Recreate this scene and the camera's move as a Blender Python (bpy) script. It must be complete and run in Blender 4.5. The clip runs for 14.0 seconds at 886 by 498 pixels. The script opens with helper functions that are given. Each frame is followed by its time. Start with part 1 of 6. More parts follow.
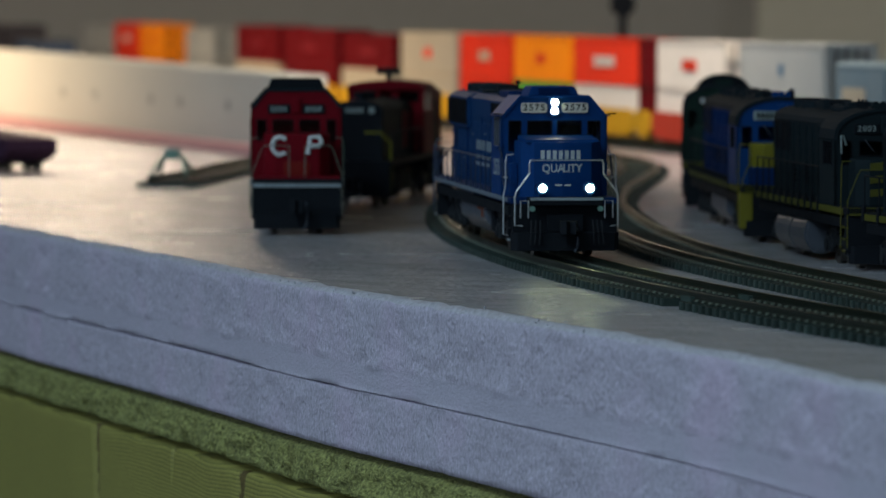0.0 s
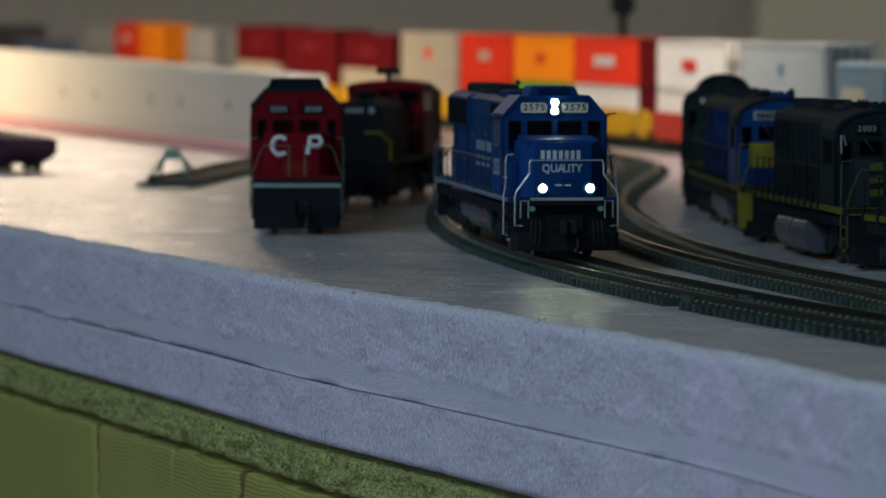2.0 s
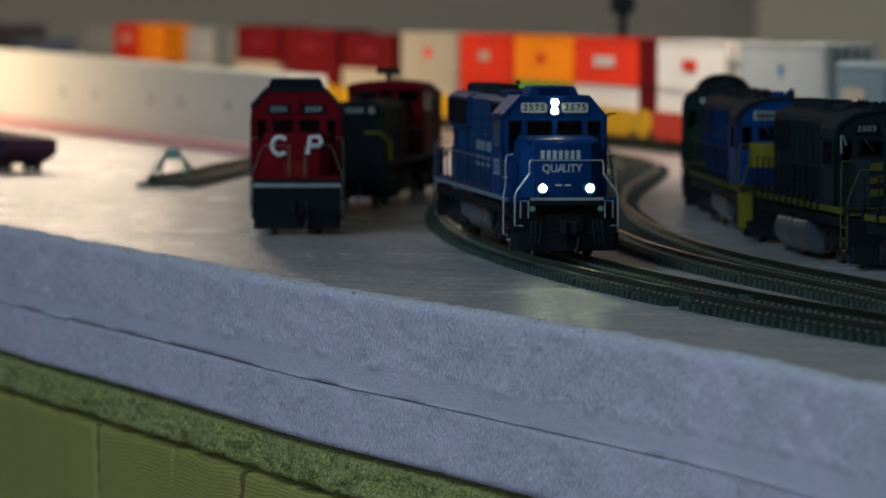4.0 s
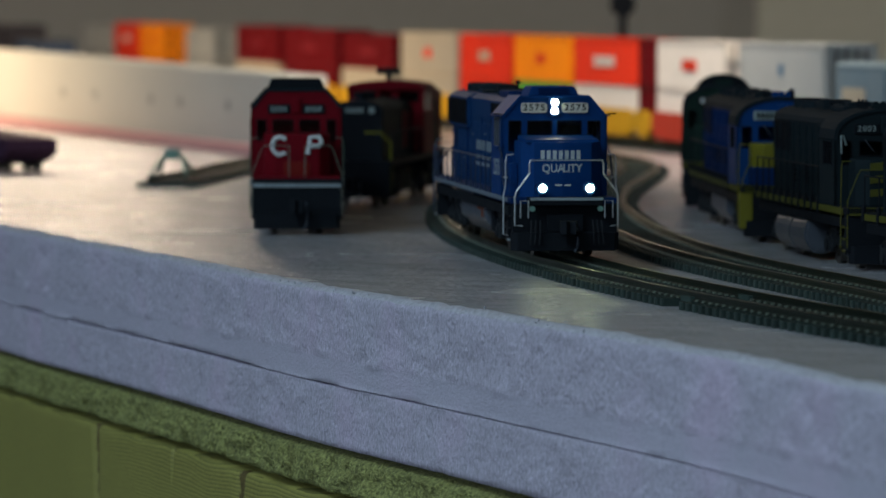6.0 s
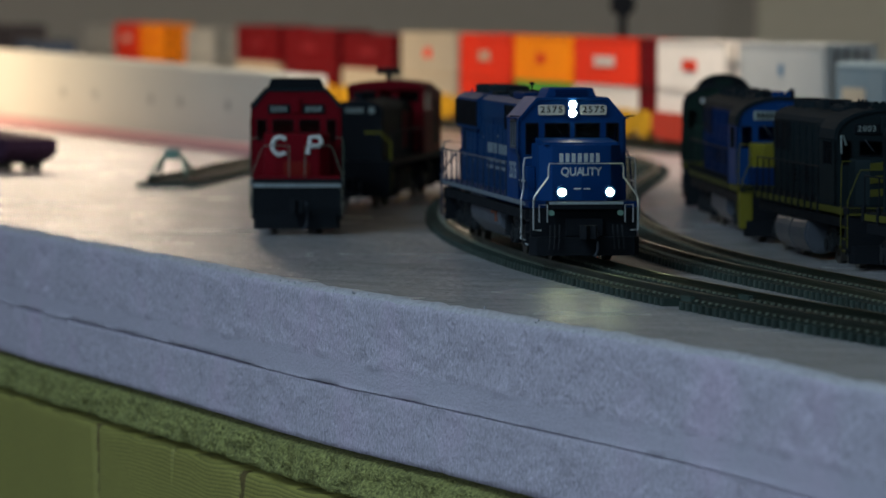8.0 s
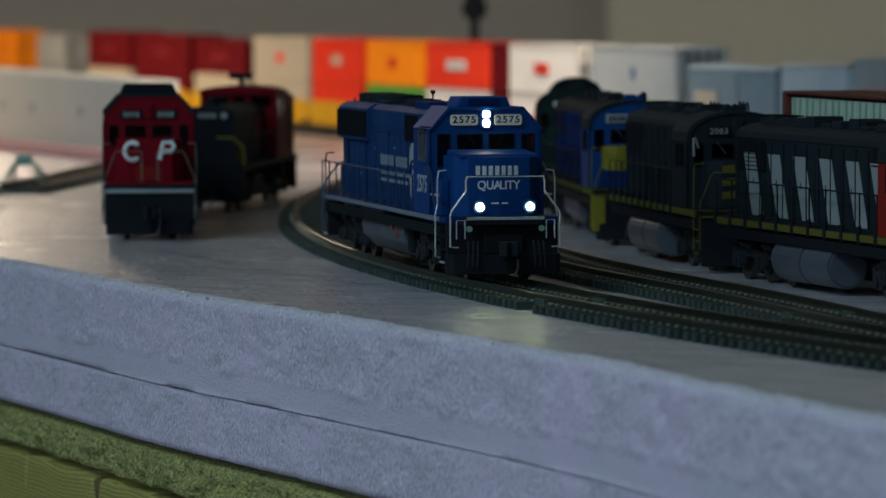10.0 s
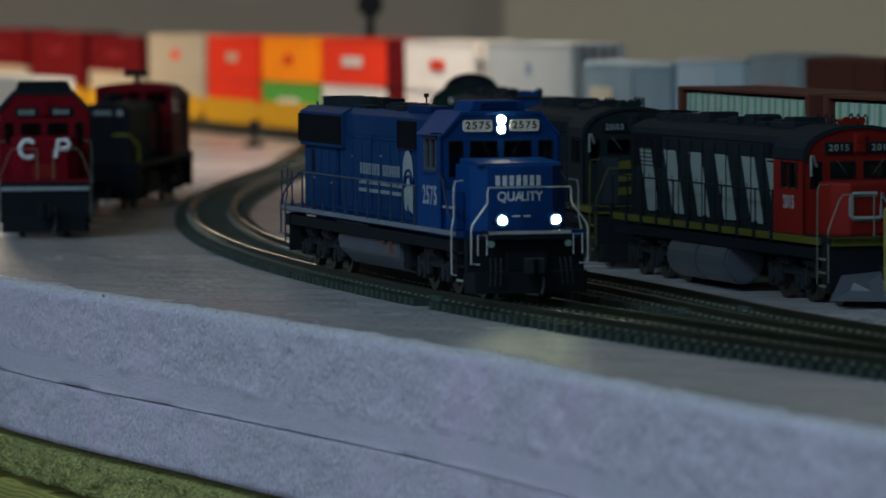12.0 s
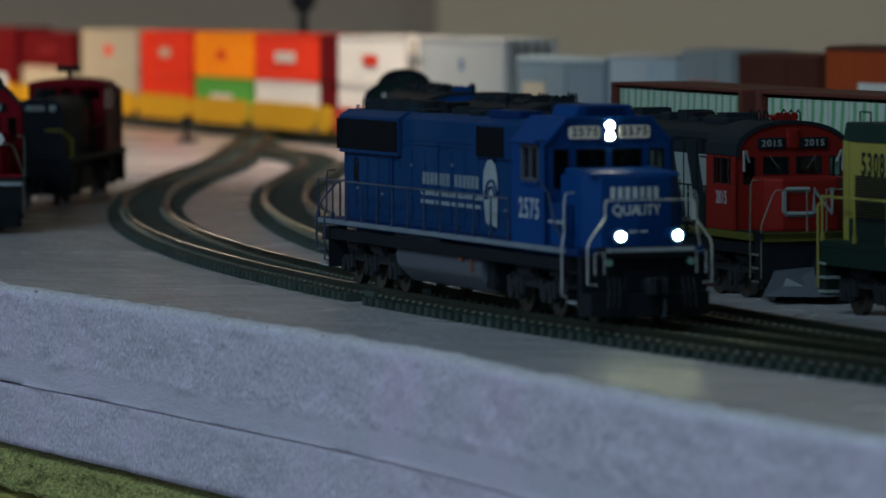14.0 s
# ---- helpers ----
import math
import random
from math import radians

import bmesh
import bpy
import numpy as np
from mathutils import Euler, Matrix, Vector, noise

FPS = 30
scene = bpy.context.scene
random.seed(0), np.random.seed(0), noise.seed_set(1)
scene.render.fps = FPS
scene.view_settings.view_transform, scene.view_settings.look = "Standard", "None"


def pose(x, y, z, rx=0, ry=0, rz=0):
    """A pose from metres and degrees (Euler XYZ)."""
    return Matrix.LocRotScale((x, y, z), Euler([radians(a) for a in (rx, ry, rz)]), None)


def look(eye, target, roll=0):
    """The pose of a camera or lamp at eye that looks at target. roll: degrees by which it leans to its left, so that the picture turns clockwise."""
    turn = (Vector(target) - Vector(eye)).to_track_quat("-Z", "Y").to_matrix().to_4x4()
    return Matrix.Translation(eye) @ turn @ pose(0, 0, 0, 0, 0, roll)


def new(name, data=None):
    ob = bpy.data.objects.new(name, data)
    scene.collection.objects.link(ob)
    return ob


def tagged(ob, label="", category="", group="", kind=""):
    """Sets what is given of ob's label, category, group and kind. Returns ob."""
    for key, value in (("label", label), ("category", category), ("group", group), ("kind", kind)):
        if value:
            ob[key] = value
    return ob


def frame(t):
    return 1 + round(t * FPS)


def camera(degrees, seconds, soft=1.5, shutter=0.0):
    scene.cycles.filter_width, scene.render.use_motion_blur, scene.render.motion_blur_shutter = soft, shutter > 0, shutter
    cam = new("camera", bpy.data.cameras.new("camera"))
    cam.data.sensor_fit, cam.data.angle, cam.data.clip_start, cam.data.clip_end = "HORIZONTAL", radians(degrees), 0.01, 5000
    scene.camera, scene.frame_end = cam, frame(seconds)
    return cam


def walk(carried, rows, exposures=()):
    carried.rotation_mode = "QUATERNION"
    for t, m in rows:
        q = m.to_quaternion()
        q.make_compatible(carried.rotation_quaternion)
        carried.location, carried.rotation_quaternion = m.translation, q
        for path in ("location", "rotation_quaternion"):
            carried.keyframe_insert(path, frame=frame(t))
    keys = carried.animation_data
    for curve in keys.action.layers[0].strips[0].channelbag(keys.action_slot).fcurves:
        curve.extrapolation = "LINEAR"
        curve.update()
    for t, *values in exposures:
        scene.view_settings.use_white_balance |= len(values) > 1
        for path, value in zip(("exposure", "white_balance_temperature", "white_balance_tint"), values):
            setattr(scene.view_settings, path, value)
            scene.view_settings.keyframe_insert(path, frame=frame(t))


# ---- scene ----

# camera on a tripod: it stands still and pans
EYE = (0.0, 0.0, 0.0892)
cam = camera(10.0, 14.0, soft=1.5, shutter=0.4)
cam.data.dof.use_dof = True
cam.data.dof.focus_distance = 1.54
cam.data.dof.aperture_fstop = 31.0


def aim(yaw, pitch, roll):
    y, p = radians(yaw), radians(pitch)
    return look(EYE, (EYE[0] + math.sin(y) * math.cos(p), EYE[1] + math.cos(y) * math.cos(p), EYE[2] + math.sin(p)), roll)


walk(cam, [
    (0.0, aim(0.0, -2.822, 0.05)), (8.2, aim(0.0, -2.822, 0.05)), (8.3, aim(0.03, -2.822, 0.05)),
    (8.4, aim(0.186, -2.822, 0.05)), (8.5, aim(0.784, -2.806, 0.04)), (8.6, aim(1.13, -2.81, 0.02)),
    (8.7, aim(1.424, -2.818, 0.0)), (9.0, aim(1.60, -2.80, -0.08)), (9.5, aim(1.65, -2.78, -0.16)),
    (10.8, aim(1.66, -2.77, -0.22)), (11.0, aim(1.673, -2.768, -0.224)), (11.5, aim(2.116, -2.793, -0.32)),
    (12.0, aim(2.835, -2.821, -0.37)), (12.5, aim(3.245, -2.877, -0.40)), (13.0, aim(3.184, -2.864, -0.37)),
    (13.5, aim(3.232, -2.883, -0.34)), (14.0, aim(3.592, -2.877, -0.34))],
    exposures=[(0.0, 0.0), (14.0, 0.0)])

# ---------------------------------------------------------------- light
world = bpy.data.worlds.new("world")
scene.world = world
world.use_nodes = True
world.node_tree.nodes["Background"].inputs[0].default_value = (0.30, 0.33, 0.40, 1)
world.node_tree.nodes["Background"].inputs[1].default_value = 0.02


def area_lamp(name, eye, target, sx, sy, watts, colour):
    data = bpy.data.lights.new(name, "AREA")
    data.shape, data.size, data.size_y, data.energy, data.color = "RECTANGLE", sx, sy, watts, colour
    ob = new(name, data)
    ob.matrix_world = look(eye, target)
    return ob


# a cool ceiling tube on the camera's side, daylight in the west window, a warm work lamp beside the far end; added
# fills for the locomotive fronts, the container train, the foam sheen and the far wall
area_lamp("tube_light", (-1.10, 0.30, 1.36), (-0.1, 1.4, 0.0), 1.2, 0.2, 16.0, (0.60, 0.86, 1.0))
area_lamp("window_light", (-3.10, 0.35, 0.95), (0.0, 1.2, 0.0), 1.3, 1.0, 17.0, (0.62, 0.79, 1.0))
# fill added behind the camera to lift the locomotive fronts
area_lamp("south_fill_light", (-0.3, -2.42, 0.75), (0.0, 1.2, 0.0), 1.1, 0.8, 9.0, (0.60, 0.79, 1.0))
area_lamp("work_lamp_light", (-0.85, 3.60, 0.33), (0.10, 4.57, 0.05), 0.10, 0.10, 10.0, (1.0, 0.72, 0.45))
# unseen fill added to brighten the container train
area_lamp("container_fill_light", (0.07, 2.60, 0.45), (0.24, 3.20, 0.04), 0.10, 0.10, 3.8, (1.0, 0.82, 0.64))
# unseen warm lamp added for the sheen on the foam's left
area_lamp("foam_sheen_light", (-0.43, 5.25, 0.58), (-0.2, 2.2, 0.0), 0.28, 0.16, 2.7, (1.0, 0.80, 0.60))
# unseen fill added to brighten the right of the far wall
area_lamp("far_wall_fill_light", (1.3, 5.05, 1.35), (1.3, 5.3, 0.0), 0.5, 0.2, 6.0, (1.0, 0.94, 0.83))


# ---------------------------------------------------------------- materials
def mat(name, colour, rough=0.5, metal=0.0, vary=0.12, scale=60.0, grain=0.0, gscale=900.0, bump=0.0, spec=0.5, emit=None, rand=0.0, dust=None, fine=None, stretch=None):
    m = bpy.data.materials.new(name)
    m.use_nodes = True
    nt = m.node_tree
    n, l = nt.nodes, nt.links
    b = n["Principled BSDF"]
    b.inputs["Roughness"].default_value, b.inputs["Metallic"].default_value = rough, metal
    b.inputs["Specular IOR Level"].default_value = spec
    if emit:
        b.inputs["Emission Color"].default_value = (*emit[0], 1)
        b.inputs["Emission Strength"].default_value = emit[1]
    tc = n.new("ShaderNodeTexCoord")
    n1 = n.new("ShaderNodeTexNoise")
    n1.inputs["Scale"].default_value, n1.inputs["Detail"].default_value = scale, 5.0
    n2 = n.new("ShaderNodeTexNoise")
    n2.inputs["Scale"].default_value, n2.inputs["Detail"].default_value = gscale, 3.0
    l.new(tc.outputs["Object"], n1.inputs["Vector"])
    if stretch:
        sm = n.new("ShaderNodeMapping")
        sm.inputs["Scale"].default_value, sm.inputs["Rotation"].default_value = stretch[0], stretch[1]
        l.new(tc.outputs["Object"], sm.inputs["Vector"])
        l.new(sm.outputs["Vector"], n2.inputs["Vector"])
    else:
        l.new(tc.outputs["Object"], n2.inputs["Vector"])
    mix = n.new("ShaderNodeMix")
    mix.data_type = "RGBA"
    dark = tuple(c * (1 - vary) for c in colour)
    light = tuple(min(1, c * (1 + vary)) for c in colour)
    mix.inputs[6].default_value, mix.inputs[7].default_value = (*dark, 1), (*light, 1)
    l.new(n1.outputs["Fac"], mix.inputs[0])
    out = mix.outputs[2]
    if grain:
        g = n.new("ShaderNodeMix")
        g.data_type, g.blend_type = "RGBA", "MULTIPLY"
        ramp = n.new("ShaderNodeMapRange")
        ramp.inputs[1].default_value, ramp.inputs[2].default_value = 0.3, 0.7
        ramp.inputs[3].default_value, ramp.inputs[4].default_value = 1 - grain, 1 + grain
        l.new(n2.outputs["Fac"], ramp.inputs[0])
        g.inputs[0].default_value = 1.0
        l.new(out, g.inputs[6])
        l.new(ramp.outputs[0], g.inputs[7])
        out = g.outputs[2]
    if dust:
        dm = n.new("ShaderNodeMix")
        dm.data_type = "RGBA"
        dr = n.new("ShaderNodeMapRange")
        dr.inputs[1].default_value, dr.inputs[2].default_value = 0.52, 0.75
        dr.inputs[4].default_value = dust[1]
        l.new(n1.outputs["Fac"], dr.inputs[0])
        l.new(dr.outputs[0], dm.inputs[0])
        l.new(out, dm.inputs[6])
        dm.inputs[7].default_value = (*dust[0], 1)
        out = dm.outputs[2]
    if rand:
        oi = n.new("ShaderNodeObjectInfo")
        r = n.new("ShaderNodeMapRange")
        r.inputs[3].default_value, r.inputs[4].default_value = 1 - rand, 1 + rand
        l.new(oi.outputs["Random"], r.inputs[0])
        rm = n.new("ShaderNodeMix")
        rm.data_type, rm.blend_type = "RGBA", "MULTIPLY"
        rm.inputs[0].default_value = 1.0
        l.new(out, rm.inputs[6])
        l.new(r.outputs[0], rm.inputs[7])
        out = rm.outputs[2]
    l.new(out, b.inputs["Base Color"])
    rr = n.new("ShaderNodeMapRange")
    rr.inputs[3].default_value, rr.inputs[4].default_value = max(0.02, rough - 0.1), min(1, rough + 0.1)
    l.new(n1.outputs["Fac"], rr.inputs[0])
    l.new(rr.outputs[0], b.inputs["Roughness"])
    if bump:
        bp = n.new("ShaderNodeBump")
        bp.inputs["Strength"].default_value, bp.inputs["Distance"].default_value = 0.6, bump
        l.new(n2.outputs["Fac"], bp.inputs["Height"])
        l.new(bp.outputs["Normal"], b.inputs["Normal"])
        if fine:
            n3 = n.new("ShaderNodeTexNoise")
            n3.inputs["Scale"].default_value, n3.inputs["Detail"].default_value = fine[0], 4.0
            l.new(tc.outputs["Object"], n3.inputs["Vector"])
            b3 = n.new("ShaderNodeBump")
            b3.inputs["Strength"].default_value, b3.inputs["Distance"].default_value = 0.7, fine[1]
            l.new(n3.outputs["Fac"], b3.inputs["Height"])
            l.new(bp.outputs["Normal"], b3.inputs["Normal"])
            l.new(b3.outputs["Normal"], b.inputs["Normal"])
    return m


def wood_mat(name, colour, rings=160.0, dark=0.55):
    m = mat(name, colour, 0.7, 0, 0.15, 25.0, 0.15, 700.0, 0.0006)
    nt = m.node_tree
    n, l = nt.nodes, nt.links
    b = n["Principled BSDF"]
    src = b.inputs["Base Color"].links[0].from_socket
    tc = n.new("ShaderNodeTexCoord")
    mp = n.new("ShaderNodeMapping")
    mp.inputs["Scale"].default_value = (0.5, 0.5, 1.0)
    w = n.new("ShaderNodeTexWave")
    w.wave_type, w.bands_direction, w.wave_profile = "BANDS", "Z", "SAW"
    w.inputs["Scale"].default_value, w.inputs["Distortion"].default_value = rings, 26.0
    w.inputs["Detail"].default_value, w.inputs["Detail Scale"].default_value = 2.0, 0.11
    l.new(tc.outputs["Object"], mp.inputs["Vector"])
    l.new(mp.outputs["Vector"], w.inputs["Vector"])
    rg = n.new("ShaderNodeMapRange")
    rg.inputs[3].default_value, rg.inputs[4].default_value = dark, 1.1
    l.new(w.outputs["Fac"], rg.inputs[0])
    mx = n.new("ShaderNodeMix")
    mx.data_type, mx.blend_type = "RGBA", "MULTIPLY"
    mx.inputs[0].default_value = 1.0
    l.new(src, mx.inputs[6])
    l.new(rg.outputs[0], mx.inputs[7])
    l.new(mx.outputs[2], b.inputs["Base Color"])
    return m


def glass_mat(name, tint, rough=0.04):
    m = bpy.data.materials.new(name)
    m.use_nodes = True
    b = m.node_tree.nodes["Principled BSDF"]
    b.inputs["Base Color"].default_value = (*tint, 1)
    b.inputs["Transmission Weight"].default_value = 1.0
    b.inputs["Roughness"].default_value, b.inputs["IOR"].default_value = rough, 1.3
    return m


FOAM_TOP = mat("foam_skin", (0.42, 0.40, 0.43), 0.25, 0, 0.14, 14.0, 0.09, 60.0, 0.0036, fine=(380.0, 0.0013))
FOAM_CUT = mat("foam_cut_edge", (0.54, 0.487, 0.60), 0.75, 0, 0.16, 22.0, 0.30, 1300.0, 0.0020, dust=((0.60, 0.46, 0.63), 0.6), stretch=((1.0, 1.0, 0.5), (0.35, 0.25, 0.0)))
FOAM_LIP = mat("torn_foam_lip", (0.54, 0.51, 0.575), 0.7, 0, 0.15, 60.0, 0.2, 600.0, 0.0012)
FOAM_WHITE = mat("white_foam", (0.58, 0.60, 0.56), 0.6, 0, 0.06, 12.0, 0.05, 300.0, 0.0004)
BOARD_EDGE = mat("fibre_board_edge", (0.30, 0.30, 0.10), 0.9, 0, 0.45, 70.0, 0.6, 850.0, 0.005, dust=((0.14, 0.125, 0.035), 0.7))
FOAM_BAND = mat("foam_smooth_band", (0.52, 0.475, 0.585), 0.68, 0, 0.12, 22.0, 0.14, 1300.0, 0.0008, dust=((0.58, 0.455, 0.61), 0.5))
PLANK = wood_mat("treated_pine", (0.38, 0.345, 0.088), 220.0, 0.40)
PLASTER = mat("wall_paint", (0.37, 0.39, 0.35), 0.8, 0, 0.05, 3.0, 0.03, 60.0, 0.0005)
PLASTER_GREY = mat("wall_paint_grey", (0.22, 0.23, 0.23), 0.8, 0, 0.05, 3.0, 0.03, 60.0, 0.0005)
CONCRETE = mat("concrete", (0.22, 0.21, 0.2), 0.85, 0, 0.2, 2.0, 0.1, 50.0, 0.001)
TIE = mat("tie_plastic", (0.027, 0.042, 0.037), 0.55, 0, 0.2, 300.0, 0.2, 2500.0, 0.0001, rand=0.25, spec=0.25)
# headlight glints on the spike heads, put into a pale metallic colour
SPIKE = mat("spike_glint", (0.30, 0.34, 0.28), 0.28, 0.6, 0.3, 300.0)
RAIL = mat("nickel_rail", (0.045, 0.055, 0.040), 0.32, 0.8, 0.2, 60.0, 0.2, 1500.0)
BLUE = mat("blue_paint", (0.003, 0.038, 0.155), 0.5, 0, 0.12, 70.0, 0.10, 2500.0, 0.00003, spec=0.09)
# hood blue, darker and greyer than the cab and nose
BLUE_HOOD = mat("duller_blue_hood", (0.006, 0.035, 0.112), 0.6, 0, 0.2, 60.0, 0.15, 2200.0, 0.00004, spec=0.08, dust=((0.02, 0.05, 0.11), 0.5))
DEEP_BLUE = mat("deep_blue_paint", (0.004, 0.020, 0.085), 0.65, 0, 0.2, 60.0, 0.15, 2200.0, spec=0.05)
BLUE_DARK = mat("dark_blue_paint", (0.002, 0.020, 0.09), 0.55, 0, 0.12, 70.0, 0.08, 2500.0, spec=0.09)
BLACK = mat("black_plastic", (0.009, 0.011, 0.015), 0.7, 0, 0.25, 200.0, 0.2, 2500.0, 0.00004, spec=0.09)
GRILLE = mat("black_grille", (0.009, 0.010, 0.013), 0.7, 0, 0.2, 200.0, spec=0.05)
TANK = mat("grey_tank_plastic", (0.060, 0.070, 0.092), 0.42, 0, 0.15, 90.0, 0.1, 2500.0)
TRUCK = mat("dark_truck_plastic", (0.019, 0.021, 0.025), 0.6, 0, 0.25, 200.0, 0.2, 2500.0, spec=0.1)
WHEEL = mat("wheel_metal", (0.10, 0.09, 0.08), 0.35, 0.9, 0.2, 300.0)
WHITE = mat("white_marking", (0.72, 0.74, 0.74), 0.5, 0, 0.12, 400.0, 0.25, 1500.0)
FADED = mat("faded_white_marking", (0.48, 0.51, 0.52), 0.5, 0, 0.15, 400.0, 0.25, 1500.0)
# sill, side marking and stripe whites, each darker than the nose lettering
SILL = mat("dull_sill_stripe", (0.13, 0.16, 0.20), 0.6, 0, 0.3, 200.0, 0.3, 1500.0)
SIDE_MARK = mat("dull_side_marking", (0.19, 0.23, 0.27), 0.55, 0, 0.25, 200.0, 0.3, 1500.0)
STRIPE = mat("dull_white_stripe", (0.27, 0.31, 0.34), 0.55, 0, 0.2, 200.0, 0.2, 1500.0)
STEEL_RAIL = mat("silver_handrail", (0.42, 0.44, 0.46), 0.35, 0.4, 0.15, 300.0)
BLUE_RAIL = mat("blue_handrail", (0.015, 0.03, 0.07), 0.45, 0, 0.15, 300.0)
GLASS = glass_mat("window_glass", (0.55, 0.6, 0.6))
LIT = mat("headlight_glow", (1, 1, 1), 0.3, emit=((1.0, 0.95, 0.66), 46.0))
LIT_DITCH = mat("ditch_light_glow", (1, 1, 1), 0.3, emit=((0.90, 1.0, 0.52), 54.0))
# the number boards get a faint glow of their own
BOARD_WHITE = mat("number_board", (0.55, 0.55, 0.5), 0.5, 0, 0.08, 300.0, emit=((0.75, 0.72, 0.62), 0.05))
RED = mat("red_paint", (0.15, 0.003, 0.009), 0.62, 0, 0.12, 70.0, 0.08, 2500.0, spec=0.07)
RED_CN = mat("orange_red_paint", (0.18, 0.011, 0.008), 0.6, 0, 0.12, 70.0, 0.08, 2500.0, spec=0.12)
DARK_GREEN = mat("dark_green_paint", (0.012, 0.026, 0.021), 0.65, 0, 0.15, 70.0, 0.1, 2500.0, spec=0.06)
SILL_YELLOW = mat("faded_yellow_sill", (0.085, 0.082, 0.014), 0.6, 0, 0.2, 120.0, 0.2, 2500.0, spec=0.15)
DULL_YELLOW = mat("dull_yellow_paint", (0.16, 0.14, 0.012), 0.5, 0, 0.15, 70.0, 0.1, 2500.0, spec=0.2)
PALE_YELLOW = mat("pale_yellow_paint", (0.25, 0.222, 0.045), 0.45, 0, 0.12, 70.0, 0.1, 2500.0)
GREY_STRIPE = mat("pale_grey_stripe", (0.21, 0.25, 0.25), 0.5, 0, 0.1, 70.0, 0.1, 2500.0)
CHARCOAL = mat("charcoal_paint", (0.011, 0.018, 0.022), 0.7, 0, 0.15, 70.0, 0.1, 2500.0, spec=0.08)
DARK_ROOF = mat("weathered_roof", (0.014, 0.020, 0.025), 0.75, 0, 0.3, 70.0, 0.1, 2500.0, spec=0.05)
JOINER = mat("dull_joiner_metal", (0.05, 0.08, 0.07), 0.45, 0.3, 0.15, 200.0)
TEAL = mat("verdigris_metal", (0.16, 0.30, 0.25), 0.5, 0.2, 0.15, 200.0)

# ---------------------------------------------------------------- mesh helpers (millimetres in, metres out)


def part(name, bm, material, parent=None, label="", at=None, smooth=False):
    bm.transform(Matrix.Scale(0.001, 4))
    bmesh.ops.recalc_face_normals(bm, faces=bm.faces)
    me = bpy.data.meshes.new(name)
    bm.to_mesh(me)
    bm.free()
    for mm in (material if isinstance(material, (list, tuple)) else [material]):
        me.materials.append(mm)
    if smooth:
        for p in me.polygons:
            p.use_smooth = True
    ob = new(name, me)
    if parent is not None:
        ob.parent = parent
    if at is not None:
        ob.matrix_basis = at
    if label:
        ob["label"] = label
    return ob


def again(ob, m, parent=None):
    """Another object on the same mesh."""
    o = ob.copy()
    scene.collection.objects.link(o)
    if parent is not None:
        o.parent = parent
    o.matrix_basis = m
    return o


def mm(x, y, z, rx=0, ry=0, rz=0):
    return pose(x / 1000, y / 1000, z / 1000, rx, ry, rz)


def box(bm, x0, x1, y0, y1, z0, z1, bevel=0.0):
    m = Matrix.LocRotScale(((x0 + x1) / 2, (y0 + y1) / 2, (z0 + z1) / 2), None, (abs(x1 - x0), abs(y1 - y0), abs(z1 - z0)))
    g = bmesh.ops.create_cube(bm, size=1.0, matrix=m)
    if bevel:
        edges = {e for v in g["verts"] for e in v.link_edges}
        bmesh.ops.bevel(bm, geom=list(edges), offset=bevel, segments=2, profile=0.6, affect="EDGES")
    return bm


def boxes(*rows):
    bm = bmesh.new()
    for r in rows:
        box(bm, *r)
    return bm


def prism(bm, pts, a, b, axis="x", bevel=0.0):
    """A closed outline swept along an axis from a to b. axis x: pts are (y, z); y: (x, z); z: (x, y)."""
    def put(p, q, c):
        return {"x": (c, p, q), "y": (p, c, q), "z": (p, q, c)}[axis]
    lo = [bm.verts.new(put(p, q, a)) for p, q in pts]
    hi = [bm.verts.new(put(p, q, b)) for p, q in pts]
    made = [bm.faces.new(lo[::-1]), bm.faces.new(hi)]
    k = len(pts)
    for i in range(k):
        made.append(bm.faces.new((lo[i], lo[(i + 1) % k], hi[(i + 1) % k], hi[i])))
    if bevel:
        bmesh.ops.recalc_face_normals(bm, faces=made)
        edges = {e for f in made for e in f.edges}
        bmesh.ops.bevel(bm, geom=list(edges), offset=bevel, segments=2, profile=0.6, affect="EDGES")
    return bm


def panel(bm, x0, x1, ys, zs, holes):
    """An upright plate with openings, in one piece. holes: index pairs (column, row) left open."""
    grid = {}

    def v(i, j, x):
        if (i, j, x) not in grid:
            grid[i, j, x] = bm.verts.new((x, ys[i], zs[j]))
        return grid[i, j, x]
    solid = {(i, j) for i in range(len(ys) - 1) for j in range(len(zs) - 1)} - set(holes)
    for i, j in solid:
        for x in (x0, x1):
            bm.faces.new((v(i, j, x), v(i + 1, j, x), v(i + 1, j + 1, x), v(i, j + 1, x)))
        for di, dj, a, b in ((-1, 0, (i, j), (i, j + 1)), (1, 0, (i + 1, j), (i + 1, j + 1)), (0, -1, (i, j), (i + 1, j)), (0, 1, (i, j + 1), (i + 1, j + 1))):
            if (i + di, j + dj) not in solid:
                bm.faces.new((v(*a, x0), v(*b, x0), v(*b, x1), v(*a, x1)))
    return bm


